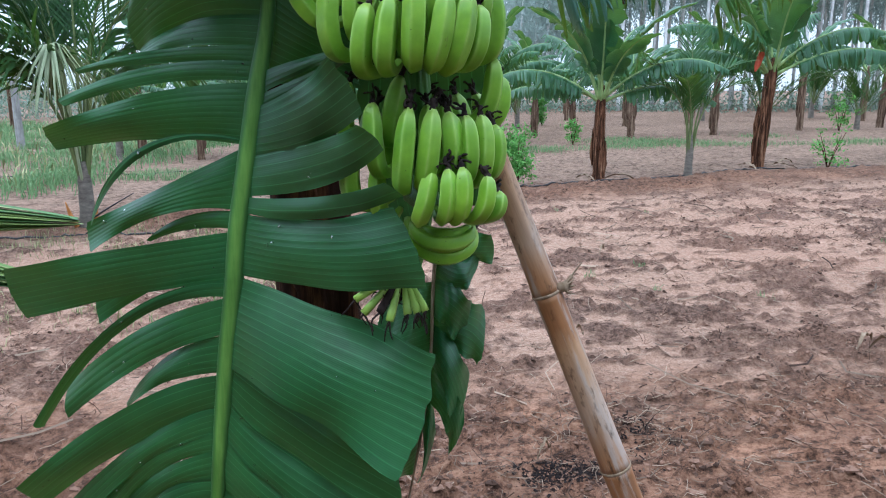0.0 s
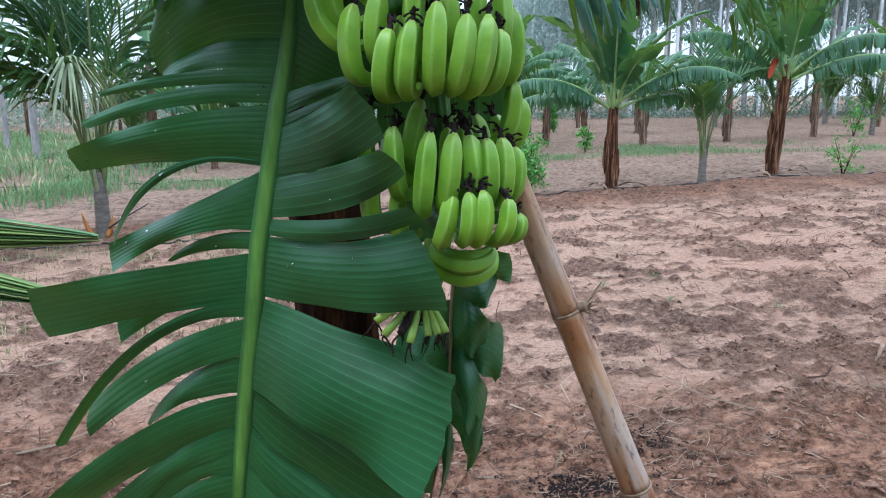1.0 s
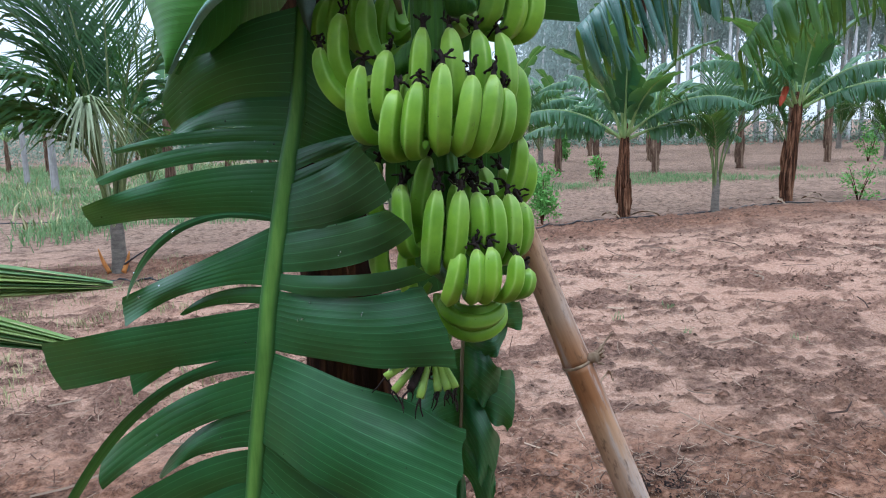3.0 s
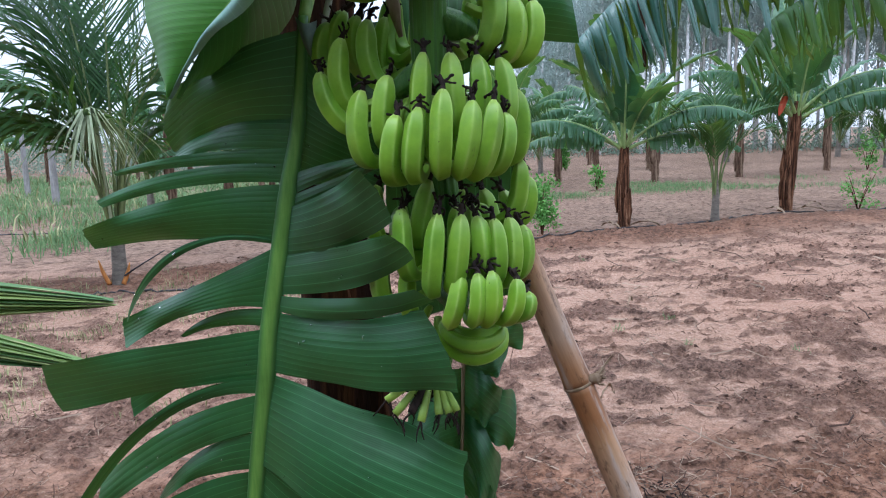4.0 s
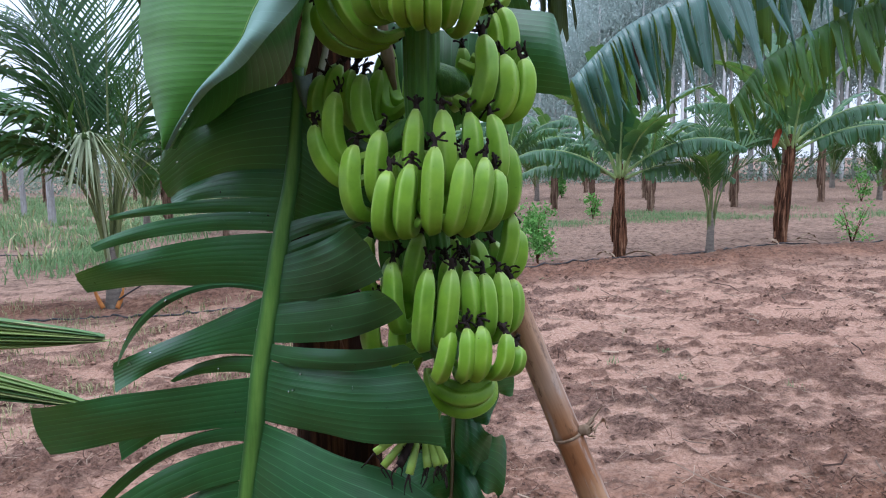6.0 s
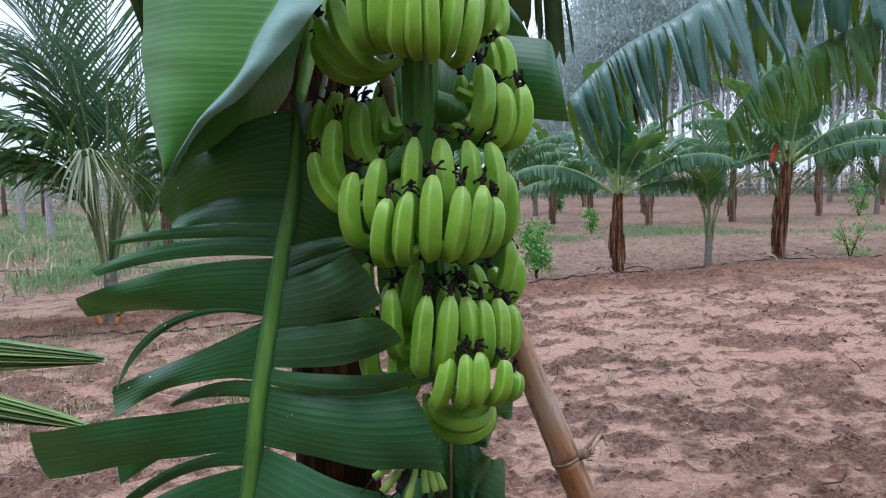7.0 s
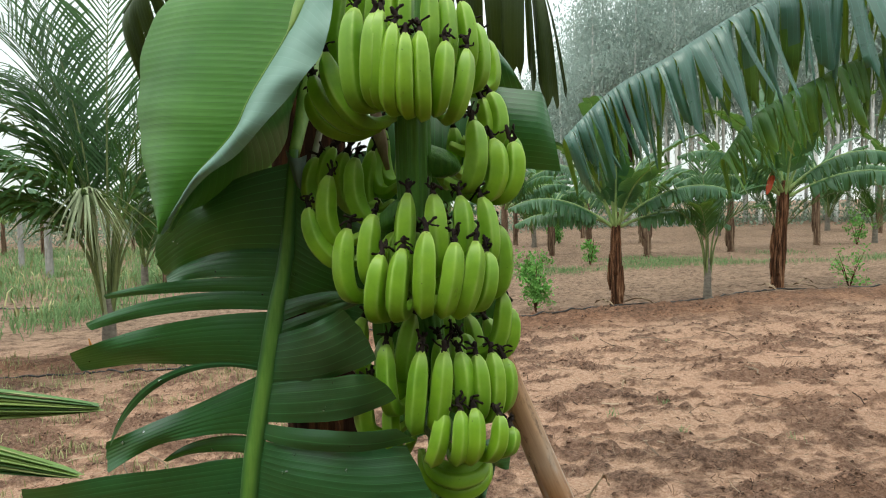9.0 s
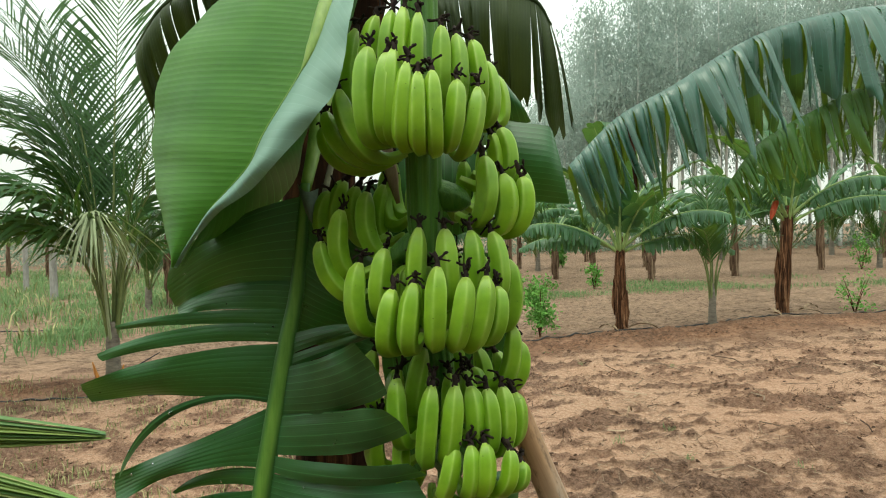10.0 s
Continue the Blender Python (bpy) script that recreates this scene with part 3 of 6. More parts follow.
CLUSTER_FOUR = [
    (-0.25, 1.679, -0.249, 1.57, 1.27),
    (-0.2, 1.644, -0.19, 1.523, 1.19),
    (-0.154, 1.689, -0.174, 1.572, 1.24),
    (-0.135, 1.636, -0.147, 1.498, 1.165),
    (-0.096, 1.634, -0.111, 1.501, 1.17),
    (-0.07, 1.628, -0.066, 1.525, 1.19),
    (-0.041, 1.622, -0.04, 1.513, 1.195),
    (-0.014, 1.623, -0.02, 1.504, 1.21),
    (0.01, 1.605, 0.001, 1.509, 1.24),
    (0.01, 1.722, -0.014, 1.604, 1.28),
    (0.022, 1.689, 0.006, 1.599, 1.3),
    (-0.241, 1.564, -0.236, 1.456, 1.25),
]
CLUSTER_FIVE = [
    (-0.098, 1.532, -0.117, 1.443, 1.155),
    (-0.07, 1.535, -0.076, 1.447, 1.15),
    (-0.046, 1.538, -0.052, 1.447, 1.155),
    (-0.003, 1.522, -0.019, 1.444, 1.17),
    (0.018, 1.491, -0.001, 1.439, 1.2),
    (-0.195, 1.535, -0.187, 1.432, 1.23),
]
LOWER_RIB = [(-0.403, 1.4, 2.004), (-0.417, 1.375, 1.802), (-0.437, 1.365, 1.689), (-0.456, 1.355, 1.577), (-0.488, 1.345, 1.4), (-0.502, 1.34, 1.285), (-0.526, 1.335, 1.117), (-0.547, 1.335, 0.964), (-0.568, 1.34, 0.799), (-0.602, 1.36, 0.531), (-0.648, 1.4, 0.179)]
LOWER_LEFT_A = [
    (0.012, 0.104, -0.559, 1.929, -0.704, 1.846, -0.574, 1.793, -0.718, 1.735, 1.4, 1.46),
    (0.099, 0.145, -0.572, 1.796, -0.702, 1.745, -0.573, 1.748, -0.686, 1.731, 1.393, 1.45),
    (0.142, 0.174, -0.647, 1.741, -0.845, 1.706, -0.642, 1.716, -0.84, 1.696, 1.4, 1.47),
    (0.173, 0.207, -0.663, 1.709, -0.888, 1.644, -0.652, 1.676, -0.87, 1.63, 1.393, 1.465),
    (0.209, 0.312, -0.668, 1.656, -0.899, 1.588, -0.661, 1.566, -0.901, 1.539, 1.393, 1.455),
    (0.306, 0.31, -0.662, 1.56, -0.82, 1.408, -0.655, 1.546, -0.825, 1.384, 1.35, 1.42),
    (0.31, 0.381, -0.641, 1.477, -0.846, 1.386, -0.651, 1.417, -0.831, 1.327, 1.375, 1.45),
    (0.382, 0.405, -0.606, 1.413, -0.71, 1.354, -0.597, 1.385, -0.703, 1.35, 1.385, 1.43),
]
LOWER_LEFT_B = [
    (0.414, 0.474, -0.674, 1.33, -0.87, 1.238, -0.68, 1.254, -0.86, 1.146, 1.45, 1.5),
    (0.407, 0.497, -0.761, 1.342, -1.04, 1.282, -0.732, 1.241, -1.025, 1.159, 1.39, 1.46),
    (0.498, 0.521, -0.749, 1.204, -1, 0.93, -0.738, 1.183, -0.989, 0.915, 1.36, 1.42),
    (0.52, 0.565, -0.717, 1.173, -0.935, 1.007, -0.709, 1.099, -0.931, 0.936, 1.375, 1.44),
    (0.567, 0.616, -0.657, 1.118, -0.786, 0.99, -0.664, 1.059, -0.778, 0.978, 1.37, 1.42),
    (0.618, 0.669, -0.757, 1.004, -1.038, 0.791, -0.752, 0.907, -1.004, 0.722, 1.365, 1.42),
    (0.663, 0.706, -0.733, 0.923, -0.944, 0.732, -0.715, 0.878, -0.905, 0.694, 1.365, 1.41),
    (0.699, 0.74, -0.725, 0.873, -0.885, 0.711, -0.693, 0.851, -0.822, 0.696, 1.365, 1.41),
]
LOWER_LEFT_C = [
    (0.733, 0.779, -0.702, 0.846, -0.843, 0.697, -0.682, 0.797, -0.791, 0.6692, 1.365, 1.41),
    (0.773, 0.813, -0.703, 0.798, -0.86, 0.638, -0.68, 0.738, -0.806, 0.5952, 1.365, 1.41),
    (0.806, 0.854, -0.732, 0.696, -0.905, 0.509, -0.713, 0.598, -0.847, 0.4502, 1.37, 1.42),
    (0.847, 0.897, -0.736, 0.58, -0.895, 0.399, -0.723, 0.48, -0.851, 0.3392, 1.37, 1.42),
    (0.89, 0.938, -0.734, 0.471, -0.869, 0.294, -0.723, 0.337, -0.826, 0.2082, 1.375, 1.43),
]
LOWER_LEFT = LOWER_LEFT_A + LOWER_LEFT_B + LOWER_LEFT_C
LOWER_RIGHT_A = [
    (0.007, 0.199, -0.351, 1.922, -0.277, 1.868, -0.362, 1.663, -0.27, 1.63, 1.415, 1.43),
    (0.192, 0.233, -0.34, 1.723, -0.258, 1.734, -0.338, 1.697, -0.264, 1.724, 1.31, 1.24),
    (0.233, 0.261, -0.335, 1.693, -0.26, 1.721, -0.338, 1.67, -0.248, 1.712, 1.305, 1.23),
    (0.255, 0.324, -0.342, 1.672, -0.266, 1.718, -0.323, 1.566, -0.211, 1.628, 1.26, 1.15),
    (0.325, 0.365, -0.312, 1.574, -0.216, 1.612, -0.297, 1.495, -0.172, 1.573, 1.242, 1.115),
    (0.366, 0.382, -0.311, 1.475, -0.174, 1.518, -0.312, 1.433, -0.143, 1.495, 1.242, 1.115),
    (0.384, 0.486, -0.315, 1.427, -0.167, 1.469, -0.287, 1.299, -0.104, 1.336, 1.258, 1.155),
    (0.489, 0.607, -0.283, 1.242, -0.095, 1.162, -0.366, 1.065, -0.164, 0.953, 1.25, 1.23),
]
LOWER_RIGHT_B = [
    (0.592, 0.648, -0.368, 1.052, -0.178, 0.925, -0.404, 0.936, -0.170, 0.800, 1.295, 1.27),
    (0.642, 0.709, -0.415, 0.950, -0.205, 0.815, -0.452, 0.862, -0.290, 0.725, 1.315, 1.30),
    (0.703, 0.789, -0.455, 0.885, -0.300, 0.755, -0.490, 0.765, -0.385, 0.640, 1.325, 1.32),
    (0.782, 0.856, -0.490, 0.750, -0.395, 0.610, -0.520, 0.585, -0.445, 0.490, 1.335, 1.34),
    (0.857, 0.926, -0.535, 0.548, -0.489, 0.427, -0.57, 0.398, -0.541, 0.318, 1.34, 1.36),
]
LOWER_RIGHT = LOWER_RIGHT_A + LOWER_RIGHT_B
OLD_RIB = [(-0.101, 1.62, 1.316), (-0.109, 1.62, 1.183), (-0.115, 1.62, 1.008), (-0.138, 1.63, 0.819), (-0.177, 1.66, 0.591)]
OLD_STRIPS_A = [
    (0.039, 0.177, -0.047, 1.288, 0.001, 1.284, -0.052, 1.206, -0.02, 1.224, 1.58, 1.6),
    (0.186, 0.337, -0.055, 1.221, -0.015, 1.171, -0.081, 1.121, -0.051, 1.069, 1.56, 1.58),
    (0.366, 0.504, -0.056, 1.072, -0.017, 0.963, -0.08, 0.959, -0.063, 0.852, 1.56, 1.58),
    (0.62, 0.742, -0.106, 0.871, -0.103, 0.786, -0.131, 0.773, -0.149, 0.69, 1.59, 1.6),
    (0.197, 0.504, -0.181, 1.191, -0.243, 1.131, -0.169, 1.016, -0.214, 0.997, 1.59, 1.6),
    (0.52, 0.742, -0.2, 0.93, -0.304, 0.861, -0.213, 0.793, -0.317, 0.783, 1.59, 1.6),
    (0.752, 0.9, -0.217, 0.772, -0.293, 0.712, -0.216, 0.661, -0.28, 0.628, 1.6, 1.62),
]
OLD_STRIPS_B = [
    (0.30, 0.44, -0.03, 1.17, 0.020, 1.12, -0.05, 1.05, 0.0, 1.0, 1.60, 1.63),
    (0.02, 0.13, -0.03, 1.335, 0.028, 1.335, -0.03, 1.265, 0.034, 1.255, 1.60, 1.63),
    (0.50, 0.64, -0.05, 0.95, -0.03, 0.86, -0.08, 0.86, -0.07, 0.77, 1.57, 1.6),
]
OLD_STRIPS = OLD_STRIPS_A + OLD_STRIPS_B
UPPER_RIB = [(-0.28, 1.42, 2.563), (-0.326, 1.31, 2.346), (-0.361, 1.26, 2.222), (-0.433, 1.225, 2.088), (-0.465, 1.215, 2.021), (-0.538, 1.22, 1.944), (-0.611, 1.24, 1.845)]
UPPER_LEFT = [(-0.374, 1.42, 2.544), (-0.61, 1.49, 2.407), (-0.728, 1.48, 2.273), (-0.729, 1.42, 2.114), (-0.71, 1.38, 2.035), (-0.671, 1.32, 1.938), (-0.614, 1.245, 1.842)]
UPPER_FOLD = [(-0.252, 1.3, 2.478), (-0.272, 1.19, 2.258), (-0.288, 1.165, 2.156), (-0.345, 1.16, 2.08), (-0.439, 1.17, 1.985), (-0.527, 1.19, 1.926), (-0.61, 1.24, 1.842)]
UPPER_BACK = [(-0.275, 1.5, 2.526), (-0.344, 1.48, 2.28), (-0.414, 1.46, 2.128), (-0.448, 1.44, 2.001), (-0.536, 1.4, 1.919), (-0.608, 1.34, 1.884), (-0.616, 1.26, 1.843)]
PETIOLE_LINE = [(-0.406, 1.41, 1.993), (-0.397, 1.46, 2.085), (-0.391, 1.5, 2.17), (-0.382, 1.58, 2.318)]
DROOP_TOP = [(-0.028, 1.62, 2.174), (0.022, 1.58, 2.149), (0.103, 1.56, 2.134), (0.119, 1.56, 2.121)]
DROOP_LOW = [(-0.031, 1.62, 1.977), (0.02, 1.58, 1.972), (0.095, 1.56, 1.962), (0.154, 1.55, 1.956)]
SHADE_TOP = [(-0.242, 1.52, 2.114), (-0.182, 1.55, 2.104), (-0.106, 1.54, 2.095), (-0.031, 1.5, 2.08)]
SHADE_LOW = [(-0.232, 1.5, 1.865), (-0.171, 1.52, 1.876), (-0.108, 1.5, 1.888), (-0.046, 1.48, 1.911)]
DARK_TOP = [(-0.067, 1.95, 2.384), (-0.018, 1.9, 2.344), (0.015, 1.86, 2.309), (0.043, 1.84, 2.267)]
DARK_LOW = [(-0.04, 1.95, 2.133), (0.006, 1.9, 2.142), (0.058, 1.86, 2.173), (0.094, 1.84, 2.184)]
CRESCENTS = [(-0.144, 1.436, -0.021, 1.413, 1.372, 1.22), (-0.133, 1.43, -0.025, 1.422, 1.399, 1.205), (-0.116, 1.42, -0.031, 1.421, 1.411, 1.22)]
BAMBOO_NODES = [(0.3, 1.39, 0.856), (0.137, 1.4, 1.251)]
GAP_TOP = [(-0.375, 1.50, 1.985), (-0.32, 1.52, 2.00), (-0.26, 1.53, 2.01), (-0.20, 1.52, 2.00)]
GAP_LOW = [(-0.36, 1.48, 1.72), (-0.31, 1.50, 1.71), (-0.25, 1.51, 1.70), (-0.19, 1.50, 1.70)]
BEHIND_LEFT = [(-0.219, 1.47, 1.855), (-0.262, 1.47, 1.65), (-0.237, 1.47, 1.502), (-0.199, 1.47, 1.376)]
BEHIND_RIGHT = [(-0.028, 1.47, 1.853), (0.011, 1.47, 1.71), (0.007, 1.47, 1.588), (-0.005, 1.47, 1.427)]
NEAR_TIPS = [(-1.263, 2.2, 1.243), (-1.319, 2.15, 1.038)]


def grid_faces(nu, nv, start=0):
    return [(start + i * nv + j, start + i * nv + j + 1, start + (i + 1) * nv + j + 1, start + (i + 1) * nv + j)
            for i in range(nu - 1) for j in range(nv - 1)]


def strip_blade(rib, row, rng, length, curl=1.0):
    """One torn strip of a blade: two edges that bend from the midrib over a middle point to the tip edge."""
    s0, s1, acx, acz, atx, atz, bcx, bcz, btx, btz, ym, yt = row
    last = len(rib) - 1

    def pick(s):
        k = min(last - 1, max(0, int(s * last)))
        return rib[k] + (rib[k + 1] - rib[k]) * (s * last - k)

    edges = [(pick(s), np.array([cx, ym, cz]), np.array([tx, yt, tz])) for s, cx, cz, tx, tz in ((s0, acx, acz, atx, atz), (s1, bcx, bcz, btx, btz))]
    size = max(np.linalg.norm(edges[0][0] - edges[1][0]), np.linalg.norm(edges[0][1] - edges[1][1]))
    nu, nv = 30, max(7, int(size / 0.0036) + 1)
    ph, amp = rng.random() * 6, (0.003 + 0.003 * rng.random()) * curl
    nick = spline([(0.010 * rng.normal(), 0, 0) for _ in range(max(4, nv // 3))], nv)[:, 0]
    twist, bow = 0.30 * rng.normal() * curl, 0.06 + 0.10 * rng.random()
    verts, uvs = [], []
    for i in range(nu):
        u = i / (nu - 1)
        w0, w1, w2 = (1 - u) * (1 - 2 * u), 4 * u * (1 - u), u * (2 * u - 1)
        a, b = (e[0] * w0 + e[1] * w1 + e[2] * w2 for e in edges)
        along = unit((edges[0][2] + edges[1][2]) - (edges[0][1] + edges[1][1]))
        end = max(0.0, (u - 0.9) / 0.1)
        for j in range(nv):
            v = j / (nv - 1)
            p = a + (b - a) * v
            p = p + along * end * (0.10 * size * math.sin(math.pi * v) + 0.25 * nick[j] * size * 4)
            arc = math.sin(math.pi * v)
            p[1] -= bow * size * arc * math.sin(math.pi * min(1, u * 0.9)) * min(curl, 1.4) - twist * (v - 0.5) * size * u
            p[1] += amp * math.sin(6 * u + ph) * u + 0.010 * curl * size / 0.08 * (2 * v - 1) ** 2 * u * math.sin(11 * u + ph)
            p[1] += 0.0005 * (abs(math.sin(v * size * 190 + 1.5 * u + ph)) - 0.6) * min(1, 4 * u)
            verts.append(p)
            uvs.append((u, (s0 + (s1 - s0) * v) * length))
    return verts, grid_faces(nu, nv), uvs


def ruled_blade(a, b, nu, nv, bulge=0.0, wave=0.004, scale=1.0):
    """Blade between two curves."""
    A, B = spline(a, nu), spline(b, nu)
    length = np.concatenate([[0], np.cumsum(np.linalg.norm(np.diff((A + B) / 2, axis=0), axis=1))])
    verts, uvs = [], []
    for i in range(nu):
        for j in range(nv):
            v = j / (nv - 1)
            p = A[i] * (1 - v) + B[i] * v
            p[1] -= bulge * math.sin(math.pi * v) * (0.4 + 0.6 * math.sin(math.pi * i / (nu - 1)))
            p[1] += wave * math.sin(length[i] * 60 + 3 * v) * v
            verts.append(p)
            uvs.append((v, length[i] * scale))
    return verts, grid_faces(nu, nv), uvs


AXIS = np.array([-0.135, 1.335])
D = math.radians


def skin_marks(me, n, sides):
    """Where the five ridges of a fruit run, and how far along the fruit each vertex lies."""
    count = len(me.vertices)
    ridge, along = np.zeros(count), np.full(count, 0.5)
    ang = np.arange(sides) * 2 * math.pi / sides
    gap = np.abs((ang + 0.3 * math.pi) % (0.4 * math.pi) - 0.2 * math.pi)
    ridge[:n * sides] = np.tile(np.exp(-(gap / 0.13) ** 2), n) * np.repeat(np.clip(np.linspace(-0.3, 1.6, n), 0, 1), sides)
    along[:n * sides] = np.repeat(np.linspace(0, 1, n), sides)
    for key, value in (("ridge", ridge), ("along", along)):
        me.attributes.new(key, "FLOAT", "POINT").data.foreach_set("value", value)


def flower_remnant(end, d, rng, chunks, size=1.0):
    """Withered flower on a fruit's end: a black stub with thick curled threads that carry knobs."""
    stub = [end - d * 0.003, end + d * 0.006, end + d * 0.014 + rng.normal(size=3) * 0.002, end + d * 0.022 * size + rng.normal(size=3) * 0.004]
    sv, sf = sweep(spline(stub, 8), np.array([0.0066, 0.0062, 0.005, 0.0044, 0.004, 0.0044, 0.0040, 0.0022]) * size, 7, wob=0.6, rng=rng)
    chunks.append((sv, sf, 1))
    for _ in range(rng.integers(4, 7)):
        p = stub[1] + d * 0.014 * rng.random() + rng.normal(size=3) * 0.002
        way = unit(d * 0.8 + rng.normal(size=3) * [0.9, 0.7, 0.6])
        curl = rng.normal(size=3) * 0.7
        pts = [p]
        for _ in range(4):
            p = p + way * (0.0032 + 0.0050 * rng.random()) * size
            way = unit(way + curl + rng.normal(size=3) * 0.35)
            pts.append(p)
        thick = np.interp(np.linspace(0, 1, 10), [0, 0.6, 0.85, 1], [0.0024, 0.0017, 0.0027, 0.0012]) * (0.7 + 0.7 * rng.random())
        sv, sf = sweep(spline(pts, 10), thick * size, 5, wob=0.6, rng=rng)
        chunks.append((sv, sf, 1))


def build_finger(parent, row, rng, girth=1.0, stalk=0.085):
    """One banana: a stalk that leaves the bunch's axis, a bend, and a five-ridged body that turns up to a blunt neck."""
    tx, tz, lx, lz, depth, *more = row
    tip, low = np.array([tx, depth + 0.004, tz]), np.array([lx, depth, lz + 0.003])
    away = np.array([low[0] - AXIS[0], low[1] - AXIS[1], 0.0])
    dist = np.linalg.norm(away)
    out = away / max(dist, 0.05)
    up = np.array([0, 0, 1.0])
    crown = np.array([AXIS[0], AXIS[1], low[2] + 0.012]) + out * max(min(0.040, dist * 0.55), dist - stalk)
    size = np.linalg.norm(tip - low)
    knots = [crown, crown * 0.45 + low * 0.55 - up * 0.008, low + out * 0.003 + up * 0.008, (low * 0.6 + tip * 0.4) + out * 0.013,
             (low * 0.2 + tip * 0.8) + out * 0.008, tip]
    n, sides = 28, 40
    dense = spline(knots, 140)
    run = np.concatenate([[0], np.cumsum(np.linalg.norm(np.diff(dense, axis=0), axis=1))])
    even = np.linspace(0, run[-1], n)
    path = np.stack([np.interp(even, run, dense[:, k]) for k in range(3)], -1)
    a = run[56] / run[-1]
    fat = girth * (more[0] if more else 1.0) * (0.0196 + 0.0016 * (rng.random() - 0.5)) * (0.90 + 0.10 * min(1.2, size / 0.11))
    keys = [0, 0.5 * a, a, a + 0.3 * (1 - a), a + 0.68 * (1 - a), a + 0.85 * (1 - a), a + 0.94 * (1 - a), a + 0.98 * (1 - a), 1]
    prof = np.interp(np.linspace(0, 1, n), keys, [0.40, 0.60, 0.92, 1.0, 0.97, 0.80, 0.55, 0.44, 0.34]) * fat
    v, f = sweep(path, prof, sides, facet=0.85)
    chunks = [(v, f, 0)]
    flower_remnant(path[-1], unit(path[-1] - path[-3]), rng, chunks)
    verts, faces, slots = join(*chunks)
    ob = link_mesh("finger", verts, faces, [FINGER, DRIED], parent, slots=slots)
    skin_marks(ob.data, n, sides)
    return ob, crown


def build_main_plant():
    rng = np.random.default_rng(5)
    plant = thing("banana_plant", "fruiting banana plant with torn dark green leaves and hanging bunch", "banana plant", (-0.43, 1.75, float(land(-0.43, 1.75))))
    base = np.array(plant.location)
    plant_inv = Matrix.Translation(-Vector(base))

    def hold(ob):
        ob.matrix_parent_inverse = plant_inv
        return ob

    # stem with overlapping dry sheaths
    z0 = base[2] - 0.03
    pts = [(-0.41, 1.78, z0), (-0.41, 1.76, 0.8), (-0.43, 1.75, 1.6), (-0.435, 1.75, 2.1), (-0.345, 1.74, 2.5), (-0.27, 1.72, 3.0)]
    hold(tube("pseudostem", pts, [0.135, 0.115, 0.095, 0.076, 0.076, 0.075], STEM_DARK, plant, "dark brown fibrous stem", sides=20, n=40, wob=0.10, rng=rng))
    hold(tube("dry_bract", [(-0.243, 1.43, 2.12), (-0.236, 1.41, 2.07), (-0.226, 1.40, 2.02), (-0.214, 1.41, 1.96)], [0.006, 0.013, 0.013, 0.004], DRY_LEAF, plant, "dry brown bract strip", sides=8, n=14, flat=0.25, wob=0.2, rng=rng))
    for k in range(9):
        a = 3.3 + 2.7 * rng.random()
        z = 0.35 + 0.24 * k
        r = 0.108 - 0.008 * z
        c = np.array([np.interp(z, [0, 0.8, 1.6, 2.1, 2.5], [-0.41, -0.41, -0.43, -0.435, -0.345]), 1.76])
        p = lambda zz, rr: (c[0] + math.cos(a) * rr, c[1] + math.sin(a) * rr, zz)
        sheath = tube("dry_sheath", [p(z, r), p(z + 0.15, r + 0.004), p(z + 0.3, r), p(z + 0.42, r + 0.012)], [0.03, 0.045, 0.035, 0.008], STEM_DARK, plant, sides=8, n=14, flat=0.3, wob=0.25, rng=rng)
        hold(sheath)
    # lower leaf
    rib = spline(LOWER_RIB, 90)
    total = float(np.linalg.norm(np.diff(rib, axis=0), axis=1).sum())
    verts, faces, uvs = [], [], []
    for row in LOWER_LEFT + LOWER_RIGHT:
        v, f, uv = strip_blade(rib, row, rng, total)
        o = len(verts)
        verts += v
        uvs += uv
        faces += [tuple(i + o for i in q) for q in f]
    leaf = hold(link_mesh("leaf", verts, faces, [LEAF], plant, "large dark green hanging leaf torn into strips", uvs=uvs))
    r = np.interp(np.linspace(0, 1, 90), [0, 0.08, 0.25, 0.6, 1], [0.008, 0.0115, 0.0165, 0.016, 0.008])
    v, f = sweep(rib + np.array([0, -0.003, 0]), r * 1.22, 28, flat=0.55)
    crest = link_mesh("midrib", v, f, [MIDRIB], leaf, "smooth light green midrib")
    crest.data.attributes.new("flank", "FLOAT", "POINT").data.foreach_set("value", np.tile(np.abs(np.cos(np.arange(28) * 2 * math.pi / 28)), 90))
    # rain drops and specks lying on the blade
    drops, specks = [], []
    pick = [q for q in range(0, len(verts), 7)]
    for k in range(170):
        p = np.array(verts[pick[int(rng.integers(len(pick)))]]) + [0.004 * rng.normal(), -0.0015, 0.004 * rng.normal()]
        r = 0.0010 + 0.0026 * rng.random() ** 2
        r = r if k % 2 else 0.5 * r
        dirn = unit(np.array([rng.normal(), 0, rng.normal()]))
        v, f = sweep([p - dirn * r, p - dirn * r * 0.5, p + dirn * r * 0.5, p + dirn * r * (1.4 + rng.random())], [r * 0.3, r * 0.9, r * 0.9, r * 0.2], 8)
        (drops if k % 2 else specks).append((v, f, 0))
    v, f, sl = join(*drops)
    tagged(link_mesh("rain_drops", v, f, [WATER], leaf, "small rain drops on the blade"), kind="stuff")
    v, f, sl = join(*specks)
    tagged(link_mesh("dark_specks", v, f, [DRIED], leaf, "small dark specks on the blade"), kind="stuff")
